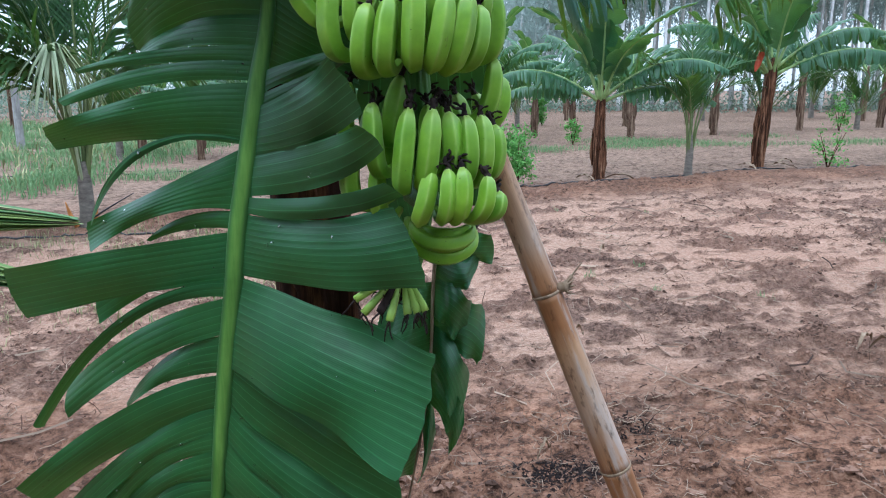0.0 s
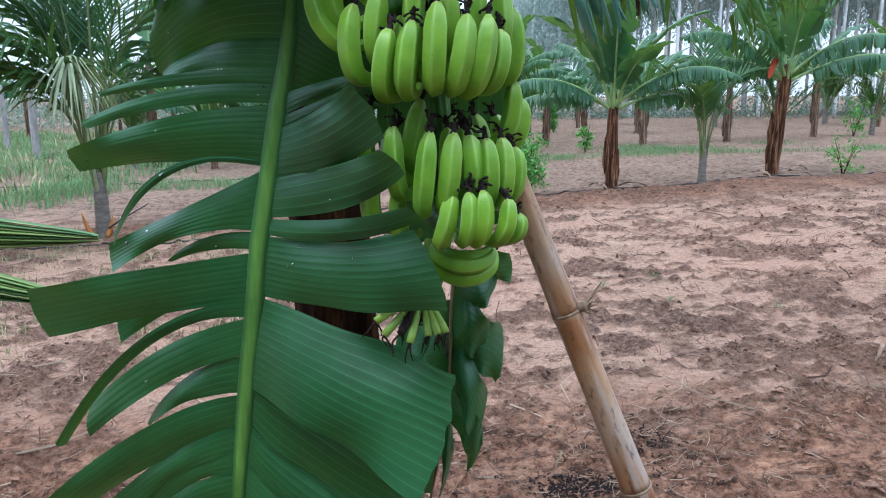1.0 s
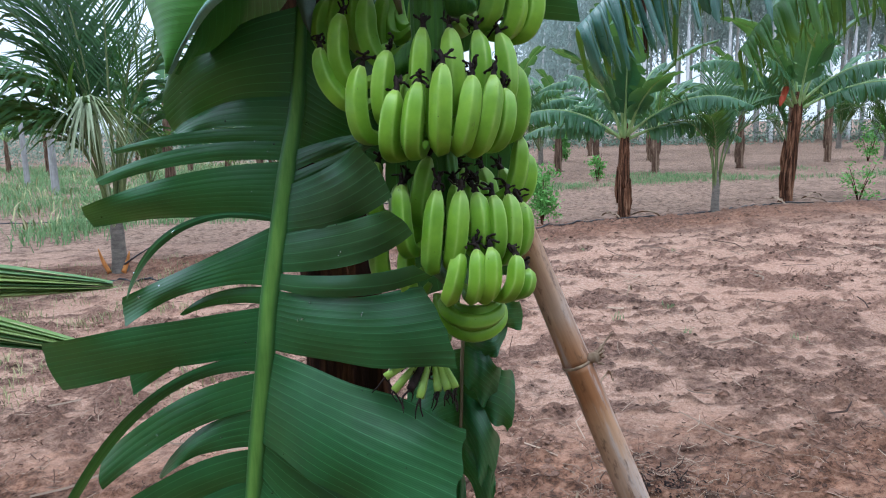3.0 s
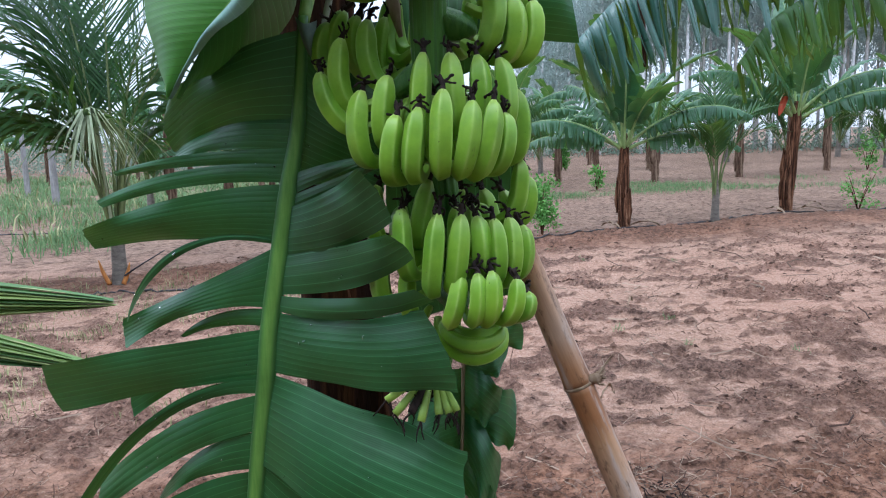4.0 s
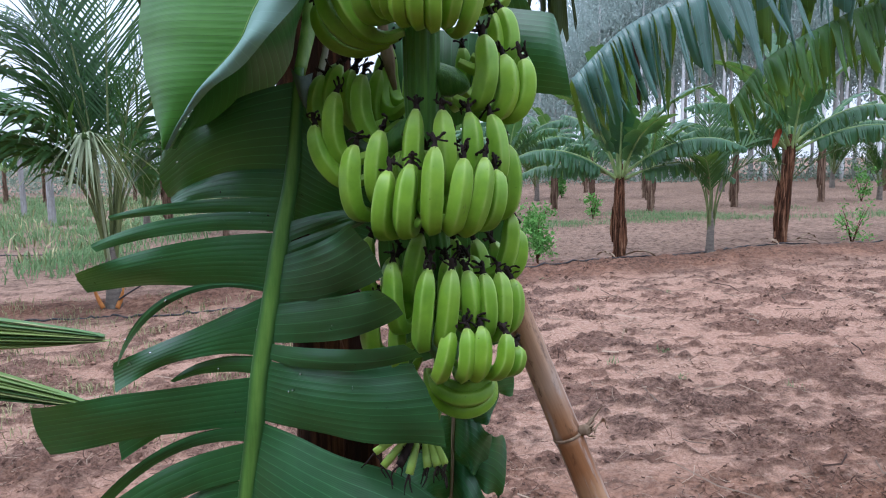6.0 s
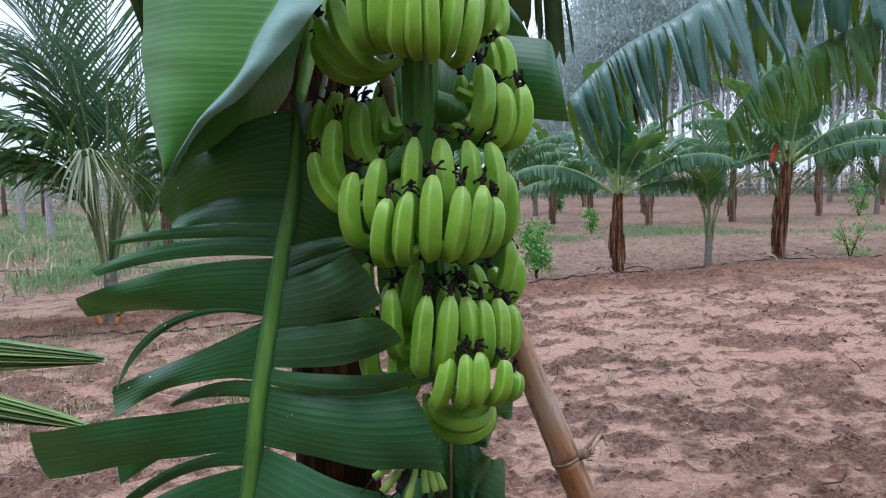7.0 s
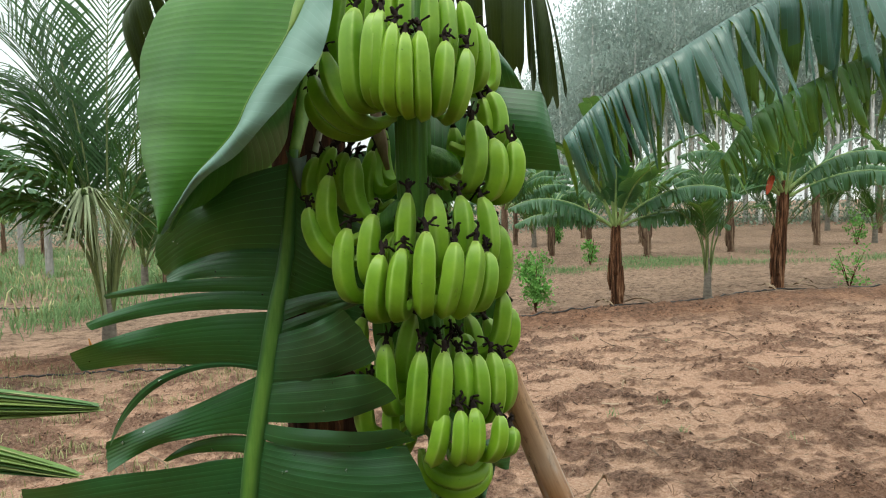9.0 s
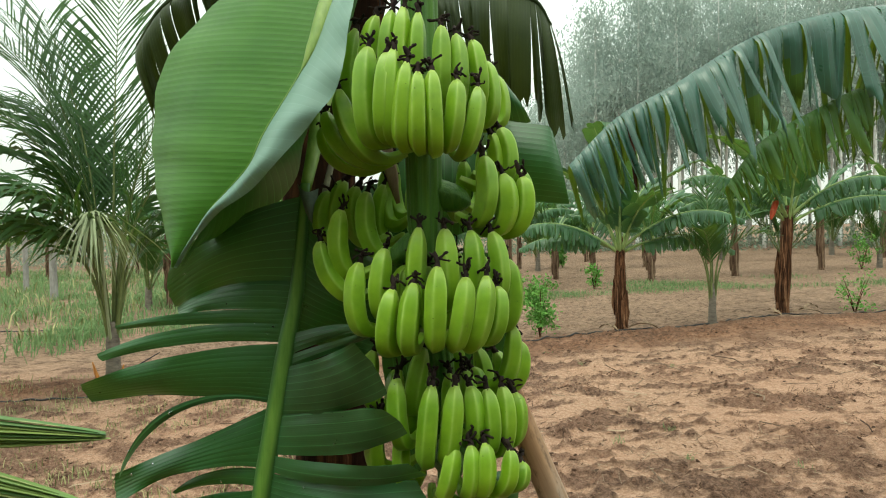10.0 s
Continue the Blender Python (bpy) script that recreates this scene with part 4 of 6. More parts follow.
    # petiole of that leaf up to the crown
    hold(tube("leaf_stalk", PETIOLE_LINE + [(-0.385, 1.68, 2.75)], [0.012, 0.016, 0.02, 0.026, 0.034], PETIOLE, plant, "yellow-green leaf stalk", sides=12, flat=0.8))
    # upper leaf, its far half folded over so that the waxy underside shows
    v, f, uv = ruled_blade(UPPER_RIB, UPPER_LEFT, 46, 26, bulge=0.05)
    upper = hold(link_mesh("leaf", v, f, [LEAF_BRIGHT], plant, "broad bright green leaf with a folded edge", uvs=uv))
    v, f, uv = ruled_blade(UPPER_RIB, UPPER_FOLD, 46, 14, bulge=0.03)
    link_mesh("folded_half", v, f, [LEAF_PALE], upper, "pale waxy underside", uvs=uv)
    # half in shade: the darker blade colour stands in for that shade
    v, f, uv = ruled_blade(UPPER_RIB, UPPER_BACK, 46, 14, bulge=-0.03)
    link_mesh("shaded_half", [p + np.array([0, 0.02, 0]) for p in v], f, [LEAF], upper, uvs=uv)
    p = spline(UPPER_RIB, 40)
    v, f = sweep(p + np.array([0, -0.006, 0]), np.interp(np.linspace(0, 1, 40), [0, 0.2, 0.31, 0.36, 1], [0.024, 0.019, 0.011, 0.001, 0.0004]), 10, flat=0.6)
    link_mesh("midrib", v, f, [PETIOLE], upper, "yellow-green midrib")
    # leaves behind the bunch
    v, f, uv = ruled_blade(DROOP_TOP, DROOP_LOW, 34, 40, bulge=0.04)
    for q in range(len(uv)):
        uv[q] = (uv[q][1], uv[q][0] * 0.25)
    hold(link_mesh("leaf", v, f, [LEAF], plant, "green leaf blade hanging behind the bunch", uvs=uv))
    v, f, uv = ruled_blade(DARK_TOP, DARK_LOW, 30, 16, bulge=0.05)
    hold(link_mesh("leaf", v, f, [LEAF], plant, "dark green leaf blade behind the bunch", uvs=uv))
    v, f, uv = ruled_blade(SHADE_TOP, SHADE_LOW, 30, 16, bulge=0.03)
    hold(link_mesh("leaf", v, f, [LEAF], plant, "dark green leaf blade in the bunch's shade", uvs=uv))
    v, f, uv = ruled_blade(GAP_TOP, GAP_LOW, 24, 16, bulge=0.03)
    hold(link_mesh("leaf", v, f, [LEAF], plant, "dark green blade between stem and bunch stalk", uvs=uv))
    # withered flap and papery strip where the leaf stalk bends over
    v, f, uv = ruled_blade([(-0.418, 1.39, 2.003), (-0.395, 1.37, 1.985), (-0.372, 1.38, 1.992)], [(-0.398, 1.37, 1.945), (-0.385, 1.36, 1.925), (-0.378, 1.365, 1.918)], 12, 8, bulge=0.012)
    hold(link_mesh("withered_flap", v, f, [FLAP], plant, "grey-green withered flap", uvs=uv))
    hold(tube("papery_strip", [(-0.349, 1.46, 2.12), (-0.357, 1.44, 2.05), (-0.368, 1.42, 1.985), (-0.376, 1.40, 1.94)], [0.003, 0.007, 0.007, 0.003], DRY_PALE, plant, "pale papery strip", sides=6, n=14, flat=0.3, wob=0.2, rng=rng))
    v, f, uv = ruled_blade(BEHIND_LEFT, BEHIND_RIGHT, 34, 16, bulge=-0.04)
    hold(link_mesh("leaf", v, f, [LEAF], plant, "dark green blade folded behind the lower fruit", uvs=[(b, a * 0.2) for a, b in uv]))
    # old leaf hanging below the bunch
    rib2 = spline(OLD_RIB, 60)
    verts, faces, uvs = [], [], []
    for row in OLD_STRIPS:
        v, f, uv = strip_blade(rib2, row, rng, 1.0, 2.5)
        o = len(verts)
        verts += v
        uvs += uv
        faces += [tuple(i + o for i in q) for q in f]
    old = hold(link_mesh("leaf", verts, faces, [LEAF], plant, "dark older leaf hanging under the bunch", uvs=uvs))
    v, f = sweep(rib2 - np.array([0, 0.012, 0]), np.linspace(0.005, 0.003, 60), 8)
    link_mesh("midrib", v, f, [DRY_LEAF], old, "thin brown midrib")
    # stalk of the bunch
    hold(tube("bunch_stalk", [(-0.33, 1.62, 2.95), (-0.22, 1.42, 2.85), (-0.165, 1.33, 2.5), (-0.155, 1.315, 2.10), (-0.15, 1.32, 1.85), (-0.125, 1.335, 1.6), (-0.12, 1.335, 1.42), (-0.14, 1.30, 1.31)],
              [0.036, 0.036, 0.034, 0.033, 0.031, 0.024, 0.017, 0.012], PEDUNCLE, plant, "ribbed green bunch stalk", sides=54, n=60, lobes=11, lobe=0.07))
    # clusters of fingers
    for rows, girth in ((CLUSTER_ONE, 0.92), (CLUSTER_TWO_A, 1.10), (CLUSTER_TWO_B, 1.06), (CLUSTER_THREE, 1.04), (CLUSTER_FOUR, 1.02), (CLUSTER_FIVE, 0.90)):
        rows, full = list(rows), len(rows) > 9
        if rows[0] == CLUSTER_TWO_B[0]:
            for x, y, z in ((-0.215, 1.43, 1.93), (-0.185, 1.46, 1.90), (-0.25, 1.41, 1.88), (-0.09, 1.47, 1.93), (-0.05, 1.45, 1.95)):
                rows.append((x + 0.008 * rng.normal(), z + 0.12, x, z, y))
        if full:
            low, tall = np.mean([q[3] for q in rows]) + 0.012, 0.115
            for a in (8, 42, 76, 110):
                x, y = AXIS[0] + 0.125 * math.cos(D(a)), AXIS[1] + 0.02 + 0.10 * math.sin(D(a))
                rows.append((x + 0.01 * rng.normal(), low + tall, x, low + 0.012 * rng.normal(), y))
            for a in (205, 235, 262, 288, 315, 340):
                x, y = AXIS[0] + 0.075 * math.cos(D(a)), AXIS[1] + 0.085 * math.sin(D(a))
                rows.append((x + 0.012 * rng.normal(), low + 0.095, x, low - 0.005 + 0.012 * rng.normal(), y))
        made = [build_finger(None, row, rng, girth, 0.085 if full else 0.06) for row in rows]
        core = np.array([AXIS[0], AXIS[1], np.mean([c[2] for _, c in made]) + 0.02])
        front = np.mean([c for _, c in made if c[1] < AXIS[1] + 0.02], axis=0)
        v, f = sweep(spline([core, core + (front - core) * 0.5, core + (front - core) * 0.95], 10), np.interp(np.linspace(0, 1, 10), [0, 0.5, 0.85, 1], [0.030, 0.027, 0.018, 0.004]), 14, lobes=5, lobe=0.10)
        crown = hold(link_mesh("fruit_crown", v, f, [PEDUNCLE], plant, "green crown bearing upturned bananas with black tips"))
        for ob, _ in made:
            ob.parent = crown
    # small crescent cluster at the foot of the bunch
    v, f = sweep(spline([(-0.125, 1.33, 1.40), (-0.11, 1.30, 1.375)], 6), np.full(6, 0.012), 8)
    crown = hold(link_mesh("fruit_crown", v, f, [PEDUNCLE], plant, "small curved green bananas at the bunch's foot"))
    for k, (x0, z0, x1, z1, zc, y) in enumerate(CRESCENTS):
        th = np.linspace(0, math.pi, 22)
        path = np.stack([0.5 * (x0 + x1) - 0.5 * (x1 - x0) * np.cos(th), y + 0.03 - 0.045 * np.sin(th), z0 + (z1 - z0) * th / math.pi - (0.5 * (z0 + z1) - zc) * np.sin(th) ** 0.9], -1)
        prof = np.interp(np.linspace(0, 1, 22), [0, 0.2, 0.5, 0.85, 1], [0.45, 0.85, 1, 0.8, 0.35]) * 0.0155
        v, f = sweep(path, prof * 1.06, 40, facet=0.5)
        chunks = [(v, f, 0)]
        flower_remnant(path[-1], unit(path[-1] - path[-3]), rng, chunks, 0.8)
        vv, ff, ss = join(*chunks)
        skin_marks(link_mesh("finger", vv, ff, [FINGER, DRIED], crown, slots=ss).data, 22, 40)
    # stunted last fruits with withered threads
    chunks = []
    hub = np.array([-0.155, 1.265, 1.325])
    for k, (dx, dz) in enumerate(((-0.085, -0.035), (-0.070, -0.062), (-0.040, -0.060), (-0.022, -0.075), (0.012, -0.062), (0.030, -0.058), (0.045, -0.054))):
        end = hub + np.array([dx, -0.055 - 0.008 * rng.random(), dz])
        way = unit(end - hub)
        v, f = sweep(spline([hub + way * 0.012, hub + way * 0.045 + [0, 0, 0.004], end], 8), [0.003, 0.004, 0.005, 0.006, 0.0068, 0.0075, 0.0082, 0.0078], 8, flat=0.6)
        chunks.append((v, f, 1 if k == 2 else 0))
        for _ in range(2 if k < 4 else 5):
            d = np.array([rng.normal() * 0.012, rng.normal() * 0.008, -0.015 - 0.028 * rng.random()])
            v, f = sweep(spline([end, end + d * 0.5 + rng.normal(size=3) * 0.004, end + d], 6), np.linspace(0.0022, 0.0009, 6), 4, wob=0.6, rng=rng)
            chunks.append((v, f, 1))
    for _ in range(30):
        c = np.array([-0.20 + 0.05 * rng.random(), 1.255, 1.315 - 0.03 * rng.random()])
        v, f = sweep(spline([c, c + rng.normal(size=3) * 0.013, c + rng.normal(size=3) * 0.017 - [0, 0, 0.015]], 6), np.linspace(0.003, 0.001, 6), 4, wob=0.6, rng=rng)
        chunks.append((v, f, 1))
    vv, ff, ss = join(*chunks)
    hold(link_mesh("stunted_fruit_end", vv, ff, [FINGER, DRIED], plant, "stunted green fruit ends with withered black threads", slots=ss))
    return plant, hold


main_plant, hold_main = build_main_plant()


# ---- bamboo prop ----
def build_bamboo():
    foot, head = np.array([0.565, 1.45, float(land(0.565, 1.45)) - 0.05]), np.array([-0.10, 1.42, 1.93])
    low, high = BAMBOO_NODES
    prop = thing("bamboo_prop", "weathered tan bamboo pole propping the banana bunch", "bamboo pole", tuple(foot))
    inv = Matrix.Translation(-Vector(foot))
    d = unit(np.array(high) - np.array(low))
    gap = np.linalg.norm(np.array(high) - np.array(low))
    rng = np.random.default_rng(8)
    rad = lambda q: 0.0325 - 0.0025 * q
    turn = Vector((0, 0, 1)).rotation_difference(Vector(d)).to_matrix().to_4x4()
    for k in (-2, -1, 0, 1):
        a = np.array(low) + d * gap * k
        if a[2] + d[2] * gap < foot[2]:
            continue
        ln = gap if k < 1 else 0.36
        if a[2] < foot[2] - 0.03:
            cut = (foot[2] - 0.03 - a[2]) / d[2]
            a, ln = a + d * cut, ln - cut
        n = 26
        q = np.linspace(0, 1, n)
        edge = np.minimum(q, 1 - q) * ln
        rr = np.array([rad(k + t) for t in q]) + 0.0022 * np.exp(-edge / 0.012) - 0.0006 * np.sin(math.pi * q)
        pts = np.stack([0 * q, 0 * q, q * ln], -1)
        v, f = sweep(pts, rr, 28)
        ob = link_mesh("culm_section", v, f, [BAMBOO], prop)
        ob.matrix_parent_inverse = inv
        ob.matrix_basis = Matrix.Translation(a) @ turn @ Matrix.Rotation(k * 1.3, 4, "Z")
    for k, c in ((0, low), (1, high)):
        q = np.linspace(-1, 1, 7)
        pts = np.stack([0 * q, 0 * q, q * 0.0035], -1)
        rr = rad(k) + 0.0035 * np.sqrt(1 - 0.8 * q ** 2)
        v, f = sweep(pts, rr, 28)
        ob = link_mesh("node_ring", v, f, [DRY_LEAF], prop, "raised pale node ring")
        ob.matrix_parent_inverse = inv
        ob.matrix_basis = Matrix.Translation(c) @ turn
    c = np.array(high) + np.array([0.032, -0.012, 0.014])
    chunks = []
    v, f = sweep(spline([c - [0.012, 0, 0], c + [0.002, -0.004, 0.003], c + [0.010, -0.006, 0.010]], 8), np.interp(np.linspace(0, 1, 8), [0, 0.5, 1], [0.011, 0.012, 0.007]), 9, wob=0.5, rng=rng)
    chunks.append((v, f, 0))
    for k in range(16):
        e = np.array([0.022 + 0.014 * rng.normal() * 0.5, -0.008 + 0.01 * rng.normal(), 0.012 + 0.014 * rng.normal()])
        if k == 0:
            e = np.array([0.036, -0.004, 0.056])
        v, f = sweep(spline([c + [0.002, -0.004, 0.004], c + e * 0.6 + rng.normal(size=3) * 0.003, c + e], 7), np.linspace(0.0036, 0.0010, 7), 5, wob=0.4, rng=rng)
        chunks.append((v, f, 0))
    ob = link_mesh("branch_stub", *chunks[0][:2], [DRY_LEAF], prop, "broken fibrous branch stub")
    ob.matrix_parent_inverse = inv
    for v, f, _ in chunks[1:]:
        link_mesh("splinter", v, f, [DRY_LEAF], ob)


build_bamboo()


# ---- other plants ----
def torn_leaf(rib_pts, width, strips, rng, lift=0.35, hang=1.25, gap=0.12, nseg=5, stalk=0.0, bend=1.3, end_width=0.15, far=1.0, point=0.15, across=3, bow=0.13, swept=1.0, uneven=0.0):
    """Blade of an arching leaf: strips on both sides of the midrib that start out level and hang down."""
    rib = spline(rib_pts, 80)
    tan = unit(np.gradient(rib, axis=0))
    length = float(np.linalg.norm(np.diff(rib, axis=0), axis=1).sum())
    verts, faces, uvs = [], [], []
    up = np.array([0, 0, 1.0])

    def at(a, s):
        k = min(78, max(0, int(s * 79)))
        return a[k] + (a[k + 1] - a[k]) * (s * 79 - k)

    for sign in (-1, 1):
        s = stalk
        while s < 0.985:
            ds = (1 - stalk) / strips * (0.25 + 1.9 * rng.random() ** 1.6) / (far if sign > 0 else 1.0)
            e = min(s + ds, 1.0)
            if 1.0 - e < 0.015:
                e = 1.0
            mid = (s + e) / 2
            m = (mid - stalk) / (1 - stalk)
            prof = math.sin(math.pi * min(1, 0.12 + 0.86 * m ** 0.8)) ** 0.55
            ln = width * max(end_width, prof) * (0.86 - 0.14 * uneven + (0.28 + 0.3 * uneven) * rng.random())
            a0, a1 = -lift + 0.12 * rng.normal(), hang * (0.75 + 0.45 * rng.random())
            fwd = (0.25 + 0.2 * rng.random()) * swept
            shrink, slim, slew = gap * rng.random(), point + (0.9 - point) * rng.random() ** 2, rng.normal() * 0.16 * swept
            slant, keep = (0.3 + 1.6 * uneven) * rng.normal(), rng.random()
            o = len(verts)
            t = unit(at(tan, mid))
            side = unit(np.cross(t, up)) * sign
            nrm = unit(np.cross(side, t)) * sign
            if nrm[2] < 0:
                nrm = -nrm
            run, fall = 0.0, 0.0
            for i in range(nseg + 1):
                u = i / nseg
                ang = a0 + (a1 - a0) * min(1.0, u * bend)
                if i:
                    run, fall = run + math.cos(ang) / nseg, fall + math.sin(ang) / nseg
                for j in range(across):
                    v = j / (across - 1)
                    narrow = min(0.94, shrink * u + slim * u ** 4)
                    ss = s + (e - s) * (v * (1 - narrow) + keep * narrow)
                    p = at(rib, ss)
                    q = p + side * ln * run - (0.4 * nrm + 0.6 * up) * ln * fall
                    q = q + t * ln * (fwd * run * (1 - 0.3 * u) + slew * u * u) + side * 0.25 * slant * (v - 0.5) * u * (e - s) * length
                    q = q + (side * math.sin(max(0.0, ang)) + nrm * math.cos(ang)) * bow * (1 - (2 * v - 1) ** 2) * (e - s) * length * min(1, 3 * u)
                    if i == nseg and j != across // 2:
                        q = q - (q - p) * 0.16 * rng.random()
                    verts.append(q)
                    uvs.append((u, ss * length))
            faces += grid_faces(nseg + 1, across, o)
            s = e
    return verts, faces, uvs, rib


def arch(base, azim, elev, length, droop, n=6, power=1.4):
    """Curve of a leaf's midrib that starts at an elevation and bends over."""
    p, pts = np.array(base, float), []
    for k in range(n):
        pts.append(tuple(p))
        e = elev - droop * (k / (n - 1)) ** power
        p = p + np.array([math.cos(azim) * math.cos(e), math.sin(azim) * math.cos(e), math.sin(e)]) * length / (n - 1)
    return pts


def bg_banana(name, label, at, height, radius, leaves, rng, stem=None, sheaths=5, lean=(0, 0)):
    """Banana plant: stem with dry sheaths, leaves given as (azimuth, elevation, length, droop, width)."""
    plant = thing(name, label, "banana plant", at, "banana plants in the plantation")
    top = (lean[0], lean[1], height)
    tube("pseudostem", [(0, 0, -0.08), (0.02, 0, 0.15), (lean[0] * 0.5, lean[1] * 0.5, height * 0.5), (lean[0] * 0.9, lean[1] * 0.9, height * 0.9), (lean[0], lean[1], height + 0.15)],
         [radius * 1.25, radius * 1.05, radius, radius * 0.85, radius * 0.45], stem or STEM, plant, "brown dry-sheathed stem", sides=14, n=24, wob=0.18, rng=rng)
    for k in range(sheaths):
        a = rng.random() * 6.28
        z = rng.random() * height * 0.55
        r = radius * 0.98
        p = lambda zz, rr: (math.cos(a) * rr + lean[0] * zz / height, math.sin(a) * rr + lean[1] * zz / height, zz)
        tube("dry_sheath", [p(z, r), p(z + 0.2, r * 1.1), p(z + 0.42, r * 1.02), p(z + 0.6, r * 1.3)], [0.03, 0.06, 0.05, 0.01], stem or STEM, plant, sides=6, n=9, flat=0.3, wob=0.25, rng=rng)
    for azim, elev, length, droop, width in leaves:
        base = (top[0] + 0.04 * math.cos(azim), top[1] + 0.04 * math.sin(azim), height * (0.90 + 0.1 * rng.random()))
        pts = arch(base, azim, elev, length, droop)
        if elev > D(64):
            v, f, uv, rib = torn_leaf(pts, width, 6, rng, stalk=0.20, lift=0.5, hang=0.25 + 0.3 * rng.random(), gap=0.05, nseg=5, point=0.05, across=5, bow=0.05)
        else:
            v, f, uv, rib = torn_leaf(pts, width * 1.1, 34, rng, stalk=0.18, lift=0.05, hang=1.15 + 0.3 * rng.random(), gap=0.22, nseg=6, bend=2.2, end_width=0.35, point=0.25, swept=0.4)
        leaf = link_mesh("leaf", v, f, [LEAF_FAR], plant, uvs=uv)
        v, f = sweep(rib[::4], np.interp(np.linspace(0, 1, len(rib[::4])), [0, 0.2, 1], [0.034, 0.022, 0.005]), 6)
        link_mesh("midrib", v, f, [STALK_FAR], leaf)
    return plant


def palm(name, label, at, fronds, rng, trunk=0.5, radius=0.10, dry=(), leaflets=60, leaflet=0.55, single=(), bare=0.28, stiff=1.0):
    """Young coconut palm: short trunk, stalks, arching fronds of many narrow leaflets."""
    tree = thing(name, label, "coconut palm", at, "coconut palms in the plantation")
    tube("trunk", [(0, 0, -0.08), (0, 0, trunk * 0.4), (0, 0, trunk), (0, 0, trunk + 0.25)], [radius * 1.2, radius, radius * 0.85, radius * 0.4], PALM_BARK, tree, "short grey palm trunk", sides=14, n=16, wob=0.12, rng=rng)
    for k, (azim, elev, length, droop, *more) in enumerate(fronds):
        hang = more[0] if more else 0.0
        pts = arch((0.035 * math.cos(azim), 0.035 * math.sin(azim), trunk * 0.85), azim, elev, length, droop, 7, 1.9)
        rib = spline(pts, 60)
        frond = tube("frond_stalk", pts, list(np.array([0.036, 0.022, 0.012, 0.004]) * min(1.0, 0.3 + length / 5)), STALK_PALM, tree, sides=6, n=20, flat=0.7)
        tan = unit(np.gradient(rib, axis=0))
        verts, faces, uvs = [], [], []
        for i in range(leaflets):
            s = bare + (1 - bare) * i / leaflets
            q = int(s * 59)
            t = tan[q]
            side = unit(np.cross(t, [0, 0, 1.0]) + 1e-6)
            nrm = np.cross(side, t)
            m = (s - bare) / (1 - bare)
            long = leaflet * (0.45 + 0.55 * math.sin(math.pi * min(1, 0.2 + 0.7 * m))) * min(1.0, length / 3)
            for sign in (-1, 1):
                ln = long * (0.85 + 0.3 * rng.random())
                d = unit(side * sign * 0.60 + t * (0.75 + 0.15 * rng.random()) + nrm * (0.22 * (1 - hang) + 0.10 * rng.normal()))
                w = 0.029 * (0.7 + 0.5 * rng.random()) * (0.6 + 0.4 * min(1, length / 3)) * (1.0 if length < 4.4 else 0.9)
                fall = (0.06 + 0.22 * rng.random()) * stiff + hang * (0.7 + 0.6 * rng.random())
                lv, lu = [], []
                for c5 in range(5):
                    u = c5 / 4
                    c = rib[q] + d * ln * u - np.array([0, 0, 1]) * fall * ln * u * u
                    ww = w * (0.6 + 0.8 * u if u < 0.5 else 2 * (1 - u) + 0.05)
                    lv += [c - t * ww, c + t * ww]
                    lu += [(u, 0), (u, 0.02)]
                lf = [(2 * c5, 2 * c5 + 1, 2 * c5 + 3, 2 * c5 + 2) for c5 in range(4)]
                if k in single:
                    link_mesh("leaflet", lv, lf, [PALM_DRY if k in dry else PALM], frond, uvs=lu)
                else:
                    o = len(verts)
                    verts += lv
                    uvs += lu
                    faces += [tuple(x + o for x in g) for g in lf]
        if verts:
            tagged(link_mesh("foliage", verts, faces, [PALM_DRY if k in dry else PALM], frond, "pale drooping leaflets" if k in dry else "", uvs=uvs), kind="stuff")
    return tree


def ground_at(x, y):
    return (x, y, float(relief(np.array([x]), np.array([y]))[0]))


R = np.random.default_rng(21)
# plant A, in the nearest planted row
bg_banana("banana_plant", "banana plant with brown stem and arching torn leaves", ground_at(2.33, 11.9), 1.38, 0.095,
          [(D(185), D(35), 1.9, D(75), 0.30), (D(170), D(20), 1.7, D(60), 0.28), (D(-8), D(38), 2.1, D(80), 0.30), (D(5), D(22), 2.0, D(70), 0.30),
           (D(95), D(80), 2.3, D(30), 0.36), (D(260), D(78), 2.1, D(45), 0.36), (D(200), D(70), 2.0, D(70), 0.34), (D(340), D(70), 2.1, D(70), 0.34), (D(230), D(80), 2.2, D(35), 0.36), (D(130), D(60), 1.7, D(60), 0.3), (D(50), D(62), 1.9, D(60), 0.3), (D(300), D(65), 1.5, D(70), 0.3)], R)
# plant C with a red flower bract
plant_c = bg_banana("banana_plant", "tall banana plant with brown stem beside a watering tube", ground_at(5.5, 13.2), 1.8, 0.108,
          [(D(0), D(40), 2.3, D(80), 0.33), (D(-10), D(28), 2.4, D(75), 0.33), (D(180), D(50), 2.2, D(85), 0.33), (D(160), D(30), 2.0, D(70), 0.3),
           (D(90), D(80), 2.4, D(35), 0.36), (D(270), D(76), 2.1, D(50), 0.36), (D(195), D(68), 2.3, D(75), 0.34), (D(330), D(72), 2.3, D(65), 0.34), (D(150), D(82), 2.4, D(30), 0.36), (D(220), D(50), 1.9, D(80), 0.3), (D(40), D(58), 2.0, D(65), 0.3)], R, lean=(0.12, 0))
